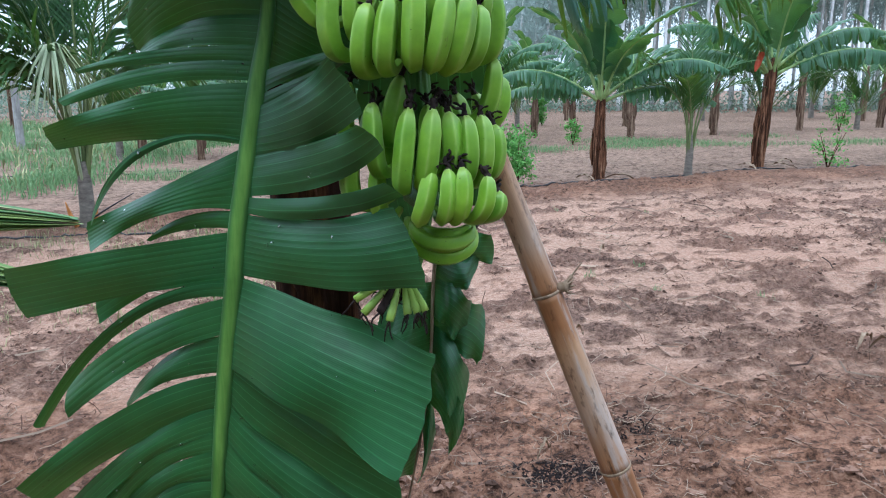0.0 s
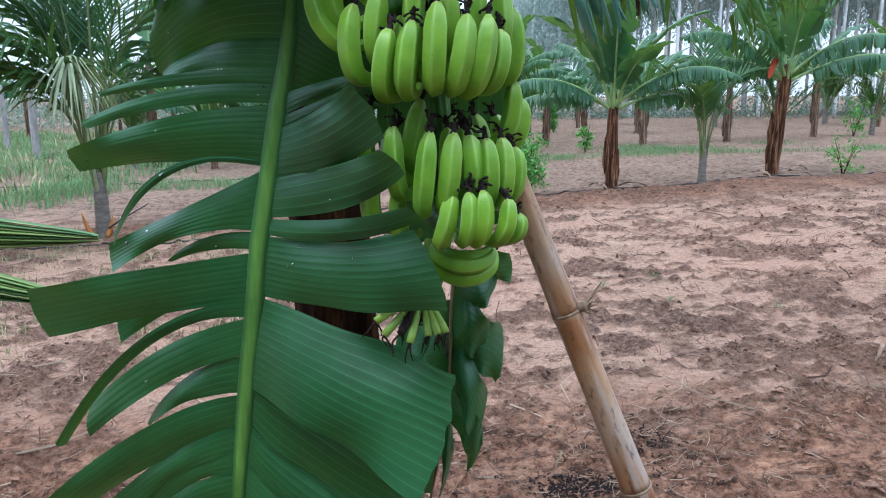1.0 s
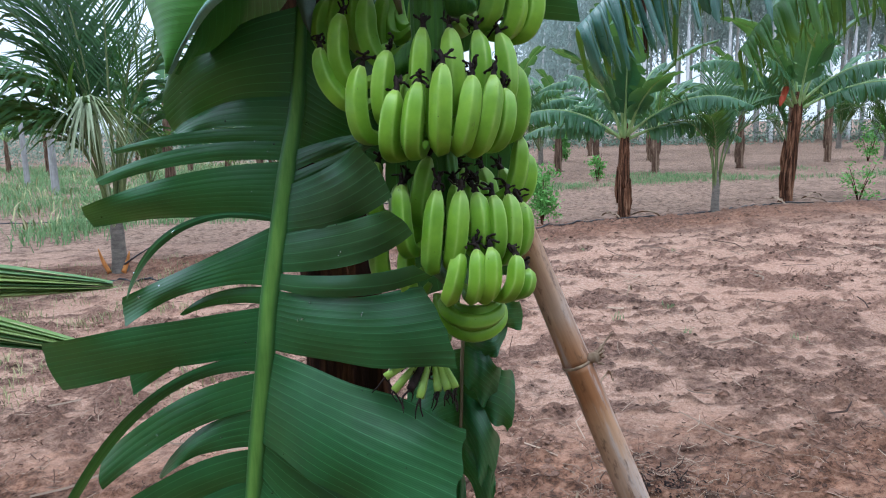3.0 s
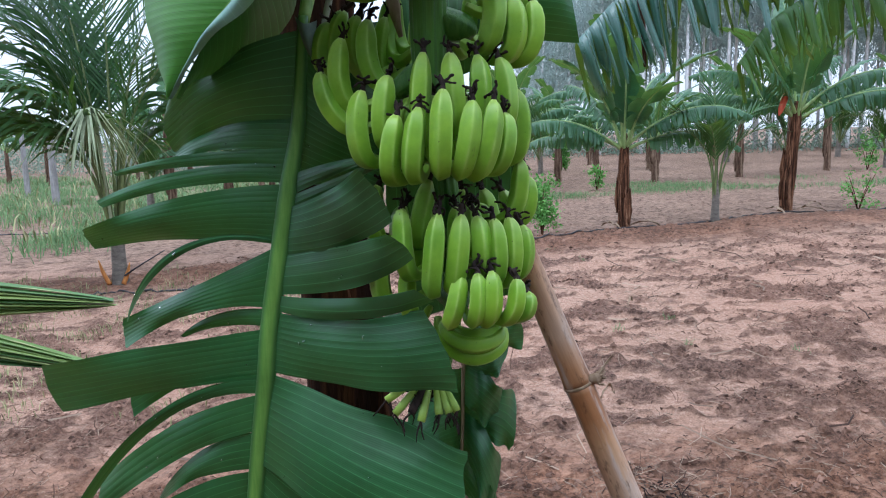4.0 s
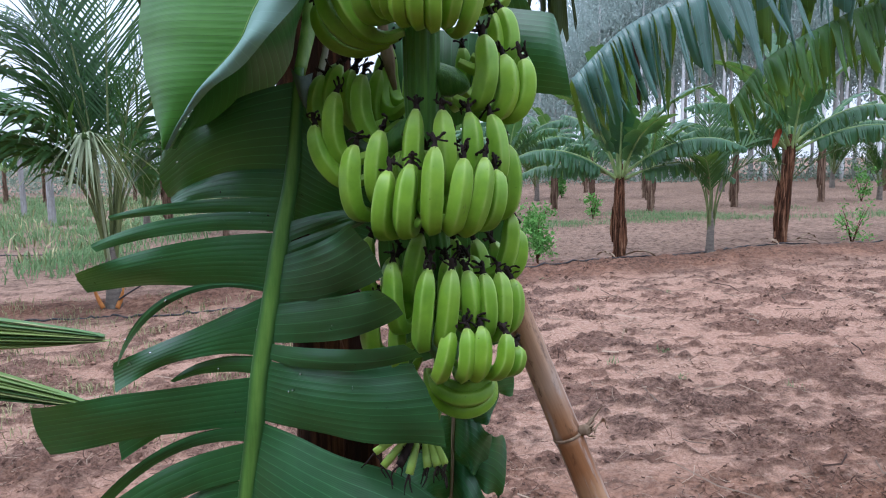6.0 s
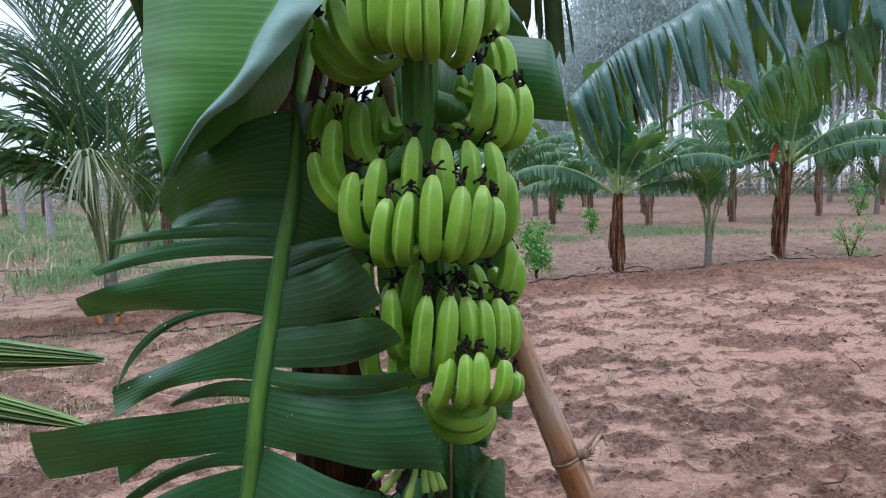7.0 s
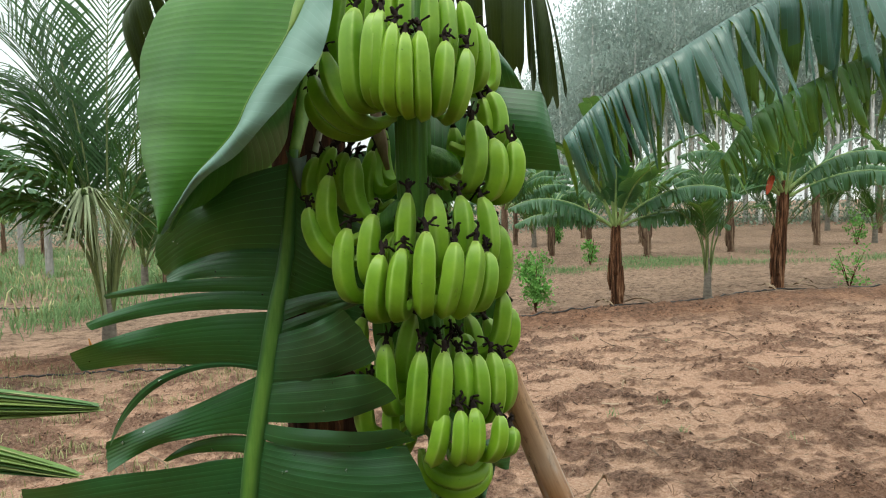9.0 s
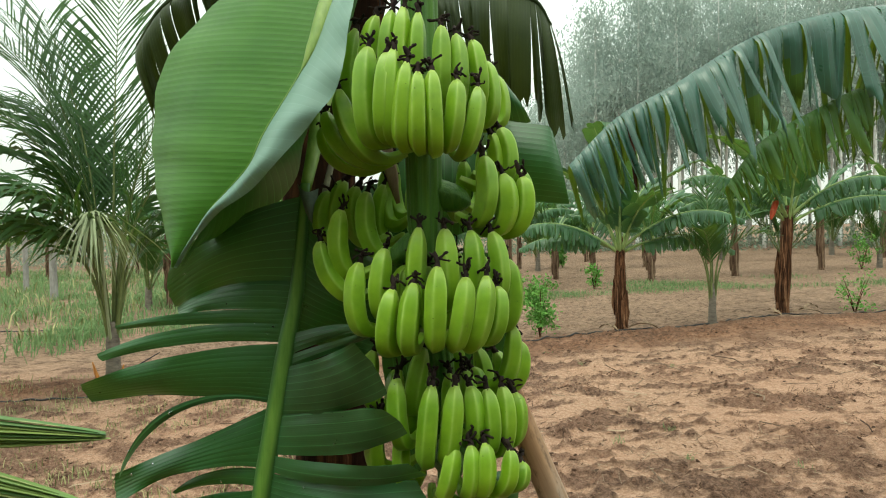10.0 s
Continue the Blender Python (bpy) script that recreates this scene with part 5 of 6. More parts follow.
tube("flower_bract", [(-0.13, -0.12, 2.12), (-0.17, -0.16, 2.0), (-0.24, -0.20, 1.82), (-0.28, -0.22, 1.70)], [0.02, 0.06, 0.055, 0.015], BRACT, plant_c, "hanging red flower bract", sides=10, flat=0.6)
# small palm between them
palm("coconut_palm", "small young coconut palm with narrow green fronds", ground_at(3.8, 11.8),
     [(D(a), D(e), l, D(d)) for a, e, l, d in ((10, 87, 1.8, 95), (70, 84, 1.7, 80), (175, 87, 1.8, 95), (240, 86, 1.5, 95), (345, 84, 1.6, 120), (195, 84, 1.6, 120), (90, 87, 2.0, 25))], R, trunk=0.42, radius=0.065, leaflets=19, bare=0.45, leaflet=0.85)
# larger young palm by the grass
palm("coconut_palm", "young coconut palm with tall green fronds and one pale drooping frond", ground_at(-5.05, 9.5),
     [(D(a), D(e), l, D(d), h) for a, e, l, d, h in ((98, 86, 5.0, 12, 0.05), (30, 85, 4.6, 52, 0.15), (178, 84, 4.6, 48, 0.15), (205, 84, 4.1, 84, 0.3), (220, 83, 3.5, 135, 0.5), (190, 83, 3.9, 108, 0.4),
       (244, 83, 3.3, 150, 0.4), (10, 84, 3.8, 100, 0.4), (36, 83, 3.3, 145, 0.5), (160, 82, 4.2, 72, 0.3), (86, 83, 3.9, 98, 0.4), (150, 83, 3.9, 62, 0.3), (185, 85, 4.8, 40, 0.1), (165, 85, 4.7, 26, 0.1), (230, 80, 2.9, 150, 0.5), (50, 80, 2.9, 150, 0.5), (196, 82, 2.7, 150, 0.5))],
     R, trunk=0.62, radius=0.10, leaflets=38, leaflet=1.45, single=(0,), bare=0.40, stiff=0.6)
big_palm = [o for o in bpy.data.objects if o.name.startswith("coconut_palm") and o.parent is None][-1]
for dx, dy, h in ((-0.20, -0.12, 0.34), (0.17, -0.10, 0.30)):
    tube("orange_sheath", [(dx * 0.5, dy, 0.0), (dx * 0.9, dy, h * 0.5), (dx * 1.15, dy, h)], [0.035, 0.03, 0.008], ORANGE, big_palm, "orange-brown dried sheath", sides=6, n=10, flat=0.35)
tube("bent_stick", [(0.12, -0.12, 0.12), (0.35, -0.15, 0.26), (0.72, -0.15, 0.47)], [0.014, 0.011, 0.006], RUBBER, big_palm, "thin dark stick", sides=6, n=10)


# pale withered frond: leaflets hang like a skirt from the bent stalk
def hanging_frond(tree):
    rng = np.random.default_rng(91)
    base = np.array(tree.location)
    pts = [(0, -0.05, 0.55), (0.03, -0.22, 1.3), (0.05, -0.34, 2.15), (0.06, -0.44, 2.38), (0.05, -0.60, 2.30)]
    stalk = tube("frond_stalk", pts, [0.024, 0.018, 0.012, 0.006], PALM_DRY, tree, "pale bent frond stalk", sides=6, n=20, flat=0.7)
    rib = spline(pts, 60)
    for k in range(84):
        q = rib[int(47 + 9 * rng.random())]
        a = rng.random() * 6.28
        spread = 0.25 + 1.25 * rng.random()
        ln = 0.6 + 0.5 * rng.random()
        d = np.array([math.cos(a) * spread, math.sin(a) * spread * 0.7, 0])
        side = np.array([math.sin(a + 0.6), -math.cos(a + 0.6), 0]) * 0.021
        verts, uvs = [], []
        for m in range(6):
            u = m / 5
            c = q + d * ln * (u - 0.25 * u * u) + np.array([0, 0, 0.05 * math.sin(math.pi * min(1, u * 2.5)) - ln * (0.45 * u + 0.45 * u * u)])
            w = side * (0.5 + 0.9 * u if u < 0.4 else 1.42 * (1 - u) + 0.06)
            verts += [c - w, c + w]
            uvs += [(u, 0), (u, 0.02)]
        link_mesh("leaflet", verts, [(2 * m, 2 * m + 1, 2 * m + 3, 2 * m + 2) for m in range(5)], [PALM_DRY], stalk, uvs=uvs)


hanging_frond(big_palm)


# plant at the field's edge whose two long leaves reach into the view
def build_near_leaves():
    rng = np.random.default_rng(31)
    at = ground_at(3.55, 4.5)
    plant = thing("banana_plant", "banana plant with long arching blue-green leaves", "banana plant", at, "banana plants in the plantation")
    inv = Matrix.Translation(-Vector(at))
    tube("pseudostem", [(0, 0, -0.08), (0, 0, 0.8), (-0.02, 0, 1.7), (-0.05, 0, 2.6)], [0.14, 0.12, 0.11, 0.08], STEM, plant, "brown dry-sheathed stem", sides=14, wob=0.15, rng=rng)
    for pts, width, strips, mat in (([(3.45, 4.45, 2.75), (2.95, 4.35, 3.12), (2.317, 4.2, 3.15), (1.60, 4.1, 2.99), (1.05, 4.0, 2.68), (0.73, 3.95, 2.50), (0.46, 3.9, 2.24)], 0.60, 58, LEAF_BLUE),
                               ([(3.45, 4.45, 2.6), (2.95, 4.4, 2.78), (2.32, 4.3, 2.72), (1.90, 4.2, 2.55), (1.56, 4.1, 2.36), (1.36, 4.05, 2.12)], 0.38, 52, LEAF_SUN)):
        v, f, uv, rib = torn_leaf(pts, width, strips, rng, lift=-0.1, hang=1.52, gap=0.34, nseg=9, stalk=0.1, bend=4.0, end_width=0.6, far=2.0, point=0.10, across=5, bow=0.24, swept=0.35, uneven=1.0)
        far_side = [1 if np.mean([v[q][1] - np.interp(-v[q][0], -rib[:, 0], rib[:, 1]) for q in g]) > 0 else 0 for g in f]
        leaf = link_mesh("leaf", v, f, [mat, LEAF_INNER], plant, "long arching leaf with hanging torn strips", uvs=uv, slots=far_side)
        leaf.matrix_parent_inverse = inv
        sv, sf = sweep(rib[::2] - np.array([0, 0, 0.016]), np.linspace(0.018, 0.003, 40), 8)
        link_mesh("midrib", sv, sf, [mat], leaf)
    tube("withered_strip", [(0.78, 3.92, 2.50), (0.80, 3.9, 2.38), (0.815, 3.9, 2.22), (0.825, 3.9, 2.10)], [0.012, 0.016, 0.013, 0.008], STEM, plant, "brown withered strip", sides=6, flat=0.4).matrix_parent_inverse = inv


build_near_leaves()


# torn leaves behind the main plant, darkened in colour as seen against the sky
def torn_panel(top, low, strips, rng, gap=0.08, ragged=0.22):
    """Blade that hangs from a midrib: tears run from the outer edge part of the way up to the rib."""
    A, B = spline(top, 120), spline(low, 120)
    at = lambda c, q: c[min(118, int(q * 119))] + (c[min(119, int(q * 119) + 1)] - c[min(118, int(q * 119))]) * (q * 119 - min(118, int(q * 119)))
    cuts = np.concatenate([[0], np.sort(rng.random(strips - 1)), [1]]) * 0.6 + np.linspace(0, 1, strips + 1) * 0.4
    verts, faces, uvs = [], [], []
    for k in range(strips):
        a, b = cuts[k], cuts[k + 1]
        ln, tear, lean = 1 - ragged * rng.random(), 0.35 + 0.5 * rng.random(), 0.03 * rng.random()
        o, nu, nv = len(verts), 14, 7
        rag = [0.09 * rng.normal() for _ in range(nv)]
        for i in range(nu):
            u = i / (nu - 1)
            open_by = gap * 0.5 * max(0.0, (u - tear) / (1 - tear))
            for q in range(nv):
                v = q / (nv - 1)
                m = a + (b - a) * (open_by + v * (1 - 2 * open_by))
                w = u * (ln + rag[q] * max(0, u - 0.8) * 5)
                p = at(A, m) * (1 - w) + at(B, m) * w
                p = p + np.array([lean * u * u, -0.05 * math.sin(math.pi * u) + 0.02 * math.sin(5 * v + k) * u, 0.03 * math.sin(math.pi * u)])
                verts.append(p)
                uvs.append((u, m * 1.2))
        faces += grid_faces(nu, nv, o)
    return verts, faces, uvs, A


def build_back_leaves():
    rng = np.random.default_rng(37)
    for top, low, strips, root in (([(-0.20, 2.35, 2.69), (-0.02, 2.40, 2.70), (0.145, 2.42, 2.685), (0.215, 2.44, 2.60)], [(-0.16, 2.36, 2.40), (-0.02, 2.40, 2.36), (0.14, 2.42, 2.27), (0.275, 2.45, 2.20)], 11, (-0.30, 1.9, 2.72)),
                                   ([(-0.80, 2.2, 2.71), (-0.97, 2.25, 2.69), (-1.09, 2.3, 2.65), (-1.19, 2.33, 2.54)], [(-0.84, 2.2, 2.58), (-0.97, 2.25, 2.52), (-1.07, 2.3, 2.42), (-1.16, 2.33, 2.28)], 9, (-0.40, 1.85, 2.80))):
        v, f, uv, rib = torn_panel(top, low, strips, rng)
        leaf = hold_main(link_mesh("leaf", v, f, [LEAF_BACKLIT], main_plant, "leaf with torn hanging strips, backlit shade in its dark colour", uvs=uv))
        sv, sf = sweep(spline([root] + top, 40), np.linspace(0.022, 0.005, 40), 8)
        link_mesh("midrib", sv, sf, [LEAF_BACKLIT], leaf)
    v, f, uv, rib = torn_leaf([(-0.30, 1.70, 2.9), (-0.30, 1.62, 3.3), (-0.40, 1.5, 3.6)], 0.25, 8, rng, lift=0.1, hang=1.5, gap=0.2, nseg=6, stalk=0.15, bend=3.0)
    hold_main(link_mesh("leaf", v, f, [LEAF], main_plant, "upright leaf of the crown", uvs=uv))


build_back_leaves()


# tips of a coconut frond at the west edge
def build_near_frond():
    rng = np.random.default_rng(41)
    root = ground_at(-2.9, 2.1)
    tree = thing("coconut_palm", "coconut palm with long folded green frond tips", "coconut palm", root, "coconut palms in the plantation")
    inv = Matrix.Translation(-Vector(root))
    tube("trunk", [(0, 0, -0.08), (0, 0, 0.4), (0, 0, 0.9)], [0.12, 0.1, 0.05], PALM_BARK, tree, "short grey palm trunk", sides=12, wob=0.1, rng=rng)
    for tip, start, w, count in ((NEAR_TIPS[0], (-2.9, 2.1, 1.20), 0.052, 8), (NEAR_TIPS[1], (-2.9, 2.1, 1.22), 0.054, 8)):
        mid = np.array(tip) * 0.45 + np.array(start) * 0.55 + [0, 0, 0.06]
        n = 40
        base = spline([start, mid, tip], n)
        for k in range(count):
            q = 2 * k / (count - 1) - 1
            short = 0.02 * rng.random()
            verts, uvs = [], []
            for i in range(n):
                u = i / (n - 1)
                left = 1 - u
                half = w * (0.17 + 0.83 * min(1.0, left * 4.2) ** 0.8)
                step = half / (count - 1)
                c = base[i] + np.array([-short * u, 0.010 * q * q + 0.004 * (k % 2), q * half])
                c = c + [0, 0.002 * math.sin(9 * u + k), 0.0015 * math.sin(14 * u + 2 * k)]
                hw = step * 1.35
                verts += [c + [0, 0.012, hw], c + [0, 0.002, hw * 0.4], c + [0, -0.004, 0], c + [0, 0.004, -hw * 0.5], c + [0, 0.014, -hw]]
                uvs += [(u, 0.0 + 0.1 * k), (u, 0.01 + 0.1 * k), (u, 0.02 + 0.1 * k), (u, 0.03 + 0.1 * k), (u, 0.04 + 0.1 * k)]
            for m in range(5):
                verts[-5 + m] = verts[-5 + m] + np.array([0.008 * rng.normal(), 0, 0])
            ob = link_mesh("leaflet", verts, grid_faces(n, 5), [PALM_PLEAT], tree, uvs=uvs)
            ob.matrix_parent_inverse = inv
    return tree


build_near_frond()


# plantation beyond: a few kinds of plant, repeated along the rows
def scatter_plantation():
    rng = np.random.default_rng(51)
    kinds = []
    for h, n in ((1.3, 10), (1.7, 11), (2.1, 11)):
        lv = [(rng.random() * 6.28, D(32 + 50 * rng.random()), 1.8 + 0.8 * rng.random(), D(55 + 30 * rng.random()), 0.27 + 0.06 * rng.random()) for _ in range(n)]
        kinds.append((h, lv))
    spots = [(5.1, 21.3), (7.75, 21.9), (11.2, 23.8), (15.2, 26.2), (4.3, 26.9), (2.6, 24.0), (6.4, 27.5), (9.2, 29.0), (13.0, 31.0), (17.5, 31.5), (1.8, 30.5), (5.0, 33.0), (8.0, 34.5), (11.5, 35.5), (15.5, 36.5),
             (19.5, 27.5), (8.9, 13.9), (12.2, 15.2), (-6.0, 20.4), (-3.4, 20.0), (-1.2, 20.6), (0.9, 20.9), (-8.5, 27.5), (-4.5, 27.0), (-1.0, 29.0), (3.0, 36.0), (21.5, 34.0), (-13.5, 33.0), (-17.0, 35.0), (-9.5, 35.0), (-21.0, 34.0), (-5.5, 35.5), (-25.0, 37.0), (-7.0, 19.6)]
    made = []
    for k, (x, y) in enumerate(spots):
        if k < 3:
            h, lv = kinds[k]
            made.append(bg_banana("banana_plant", "banana plant with dry brown stem in a distant row", ground_at(x, y), h, 0.10, lv, rng, STEM_FAR))
        else:
            g = ground_at(x, y)
            copy_thing(made[int(rng.integers(3))], pose(*g, 0, 0, rng.random() * 360) @ Matrix.Scale(0.85 + 0.3 * rng.random(), 4))
    # taller plant whose pale leaf shows behind the palm
    bg_banana("banana_plant", "tall banana plant behind the palm with a pale arching leaf", ground_at(-8.9, 20.2), 2.9, 0.12,
              [(D(182), D(40), 2.7, D(62), 0.34), (D(20), D(35), 2.0, D(80), 0.30), (D(240), D(30), 1.8, D(95), 0.30), (D(100), D(80), 2.2, D(40), 0.34), (D(300), D(50), 1.8, D(100), 0.3), (D(200), D(10), 1.5, D(70), 0.3)], rng, STEM_FAR)
    # unseen rows added behind the camera to block low sky light
    for k in range(10):
        x = -7.5 + 1.7 * k + 0.3 * rng.normal()
        copy_thing(made[int(rng.integers(3))], pose(*ground_at(x, -2.3 + 0.25 * rng.normal()), 0, 0, rng.random() * 360) @ Matrix.Scale(1.0 + 0.3 * rng.random(), 4))
    for k in range(26):
        x, y = -13.5 + 3.0 * (k % 10) + 0.5 * rng.normal(), (-4.6, -7.6, -11.5)[k // 10] + 0.4 * rng.normal()
        copy_thing(made[int(rng.integers(3))], pose(*ground_at(x, y), 0, 0, rng.random() * 360) @ Matrix.Scale(1.0 + 0.35 * rng.random(), 4))
    pspots = [(-9.4, 19.9), (9.6, 22.9), (13.4, 24.4), (-7.0, 25.0), (2.4, 28.4), (10.8, 32.0), (16.5, 34.0)]
    first = None
    for k, (x, y) in enumerate(pspots):
        g = ground_at(x, y)
        if first is None:
            fr = [(rng.random() * 6.28, D(45 + 40 * rng.random()), 2.0 + 0.6 * rng.random(), D(50 + 30 * rng.random())) for _ in range(11)]
            first = palm("coconut_palm", "young coconut palm in a distant row", g, fr, rng, trunk=0.6, radius=0.10, leaflets=34)
        else:
            copy_thing(first, pose(*g, 0, 0, rng.random() * 360) @ Matrix.Scale(0.8 + 0.35 * rng.random(), 4))


scatter_plantation()


def leaf_cloud(centres, per, size, rng, spread, slim=0.45, droop=0.0):
    """Many small leaf blades round the centres."""
    n = len(centres) * per
    c = np.repeat(np.asarray(centres, float), per, axis=0)
    off = rng.normal(size=(n, 3)) * spread
    p = c + off
    a = unit(rng.normal(size=(n, 3)) + np.array([0, 0, -droop]))
    b = unit(np.cross(a, rng.normal(size=(n, 3))))
    ln = size * (0.6 + 0.8 * rng.random((n, 1)))
    quad = np.stack([p - a * ln, p + b * ln * slim, p + a * ln, p - b * ln * slim], 1).reshape(-1, 3)
    f = np.arange(n * 4).reshape(n, 4)
    return quad, f.tolist()


def shrub(name, label, at, height, width, rng, n=26, per=26, leaf=0.03):
    s = thing(name, label, "shrub", at, "young shrubs in the field")
    stems = []
    cents = []
    for k in range(5):
        a = rng.random() * 6.28
        end = np.array([math.cos(a) * width * 0.35, math.sin(a) * width * 0.35, height * (0.7 + 0.3 * rng.random())])
        v, f = sweep(spline([(0, 0, -0.05), end * 0.4 + [0, 0, 0.03], end], 8), np.linspace(0.012, 0.004, 8), 5)
        stems.append((v, f, 0))
        for _ in range(n // 5):
            t = 0.25 + 0.75 * rng.random()
            cents.append(end * t + rng.normal(size=3) * width * 0.14)
    v, f, sl = join(*stems)
    link_mesh("stem", v, f, [STEM], s)
    v, f = leaf_cloud(cents, per, leaf, rng, 0.055)
    link_mesh("foliage", v, f, [BUSH], s, smooth=False)
    return s


R2 = np.random.default_rng(61)
shrub("shrub", "upright bright green shrub in bare soil", ground_at(0.98, 11.7), 1.0, 0.55, R2, n=60, per=26, leaf=0.035)
shrub("shrub", "sparse young green shrub by the watering tube", ground_at(6.75, 13.1), 0.65, 0.8, R2, n=22, per=14, leaf=0.035)
shrub("shrub", "small green sapling with a thin stem", ground_at(12.5, 23.8), 1.2, 0.8, R2, n=34, per=16, leaf=0.05)
shrub("shrub", "low bright green bush in a far row", ground_at(3.5, 29.5), 1.5, 0.9, R2, n=50, per=26, leaf=0.06)
shrub("shrub", "yellow-green young shrub behind the row", ground_at(3.2, 19.8), 0.75, 0.4, R2, n=24, per=16, leaf=0.05)

# watering tubes along the rows
def watering_tube(pts, label):
    g = [(*ground_at(x, y)[:2], ground_at(x, y)[2] + 0.02) for x, y in pts]
    path = spline(g, 120)
    path[:, 2] = relief(path[:, 0], path[:, 1]) + 0.010 + 0.004 * np.sin(np.arange(120) * 0.5)
    path[:, 1] += 0.02 * np.sin(np.arange(120) * 0.13)
    v, f = sweep(path, np.full(120, 0.014), 8)
    tagged(link_mesh("watering_tube", v, f, [RUBBER]), label, "irrigation tube")


watering_tube([(-2.0, 10.3), (0.2, 10.7), (1.05, 10.97), (2.2, 11.75), (3.6, 11.7), (4.6, 12.6), (5.6, 12.9), (6.3, 12.5), (7.7, 12.95), (12, 14.2)], "thin black watering tube along the planted row")
watering_tube([(-12, 8.3), (-7.5, 8.75), (-5.4, 8.95), (-4.0, 9.0), (-2.0, 9.7)], "thin black watering tube past the palm")
watering_tube([(-14, 15.4), (-9.5, 15.8), (-6.5, 16.4), (-2, 17.5)], "thin black watering tube in the second row")


# pale posts at the edge of the grass
def post(x, y, h, r, rng):
    g = ground_at(x, y)
    ob = tube("post", [(0, 0, -0.2), (0.02 * rng.normal(), 0, h * 0.5), (0.04 * rng.normal(), 0, h)], [r * 1.1, r, r * 0.85], POST_WOOD, sides=10, n=12)
    ob.location = g
    tagged(ob, "pale upright trunk post beside tall grass", "post", "posts by the grass")


R4 = np.random.default_rng(67)
for x, y, h, r in ((-14.65, 24.0, 2.5, 0.12), (-17.9, 27.5, 2.5, 0.10)):
    post(x, y, h, r, R4)


# fallen dry leaves round the stems
def fallen_leaf(x, y, length, turn, rng, label):
    g = np.array(ground_at(x, y))
    d = np.array([math.cos(turn), math.sin(turn), 0])
    n = np.array([-d[1], d[0], 0])
    verts, uvs = [], []
    for i in range(9):
        u = i / 8
        c = g + d * length * (u - 0.5) + np.array([0, 0, 0.02 + 0.07 * math.sin(math.pi * u) + 0.05 * u * rng.random()])
        w = 0.05 * math.sin(math.pi * (0.08 + 0.88 * u)) * length / 0.5
        verts += [c - n * w + [0, 0, 0.03 * rng.random()], c, c + n * w + [0, 0, 0.03 * rng.random()]]
        uvs += [(0, u), (0.5, u), (1, u)]
    tagged(link_mesh("fallen_leaf", verts, grid_faces(9, 3), [DRY_LEAF], uvs=uvs), label, "dry leaf", "fallen leaves on the soil")


for x, y, ln, a in ((5.75, 12.75, 0.6, -0.9), (5.2, 12.9, 0.5, 1.9), (5.9, 13.0, 0.4, 0.4), (2.65, 11.7, 0.5, -0.5), (2.1, 11.7, 0.35, 2.5), (2.35, 3.95, 0.16, 0.6), (2.42, 3.88, 0.14, -0.7), (0.75, 4.4, 0.10, 0.3), (1.35, 6.6, 0.12, 1.0), (0.35, 2.85, 0.07, 0.3)):
    fallen_leaf(x, y, ln, a, R4, "curled dry grey-brown leaf lying on the soil")


# ground litter
def sticks(count, region, rng, lmin, lmax, thick, name, label, mat, arc=0.25, tilt=0.12, heap=False, clumps=0):
    x0, x1, y0, y1 = region
    verts, faces = [], []
    x, y = x0 + (x1 - x0) * rng.random(count), y0 + (y1 - y0) * rng.random(count) ** 1.3
    if heap:
        x, y = (x0 + x1) / 2 + rng.normal(size=count) * (x1 - x0) / 3, (y0 + y1) / 2 + rng.normal(size=count) * (y1 - y0) / 3
    if clumps:
        pick = rng.integers(clumps, size=count)
        x, y = x[pick] + rng.normal(size=count) * 0.09, y[pick] + rng.normal(size=count) * 0.06
    z = relief(x, y)
    for k in range(count):
        a, ln = rng.random() * 6.28, lmin + (lmax - lmin) * rng.random() ** 2
        d = np.array([math.cos(a), math.sin(a), tilt * abs(rng.normal())])
        s = np.array([-d[1], d[0], 0]) * arc * ln * rng.normal()
        c = np.array([x[k], y[k], z[k] + thick])
        w = thick * (0.5 + rng.random())
        pts = [c, c + d * ln * 0.5 + s, c + d * ln]
        o = len(verts)
        for p in pts:
            verts += [p + [w * d[1], -w * d[0], 0], p + [-w * d[1], w * d[0], 0], p + [0, 0, w * 1.4]]
        for m in (0, 3):
            faces += [(o + m, o + m + 3, o + m + 5, o + m + 2), (o + m + 1, o + m + 2, o + m + 5, o + m + 4), (o + m, o + m + 1, o + m + 4, o + m + 3)]
    tagged(link_mesh(name, verts, faces, [mat], smooth=False), label, "ground litter", kind="stuff")


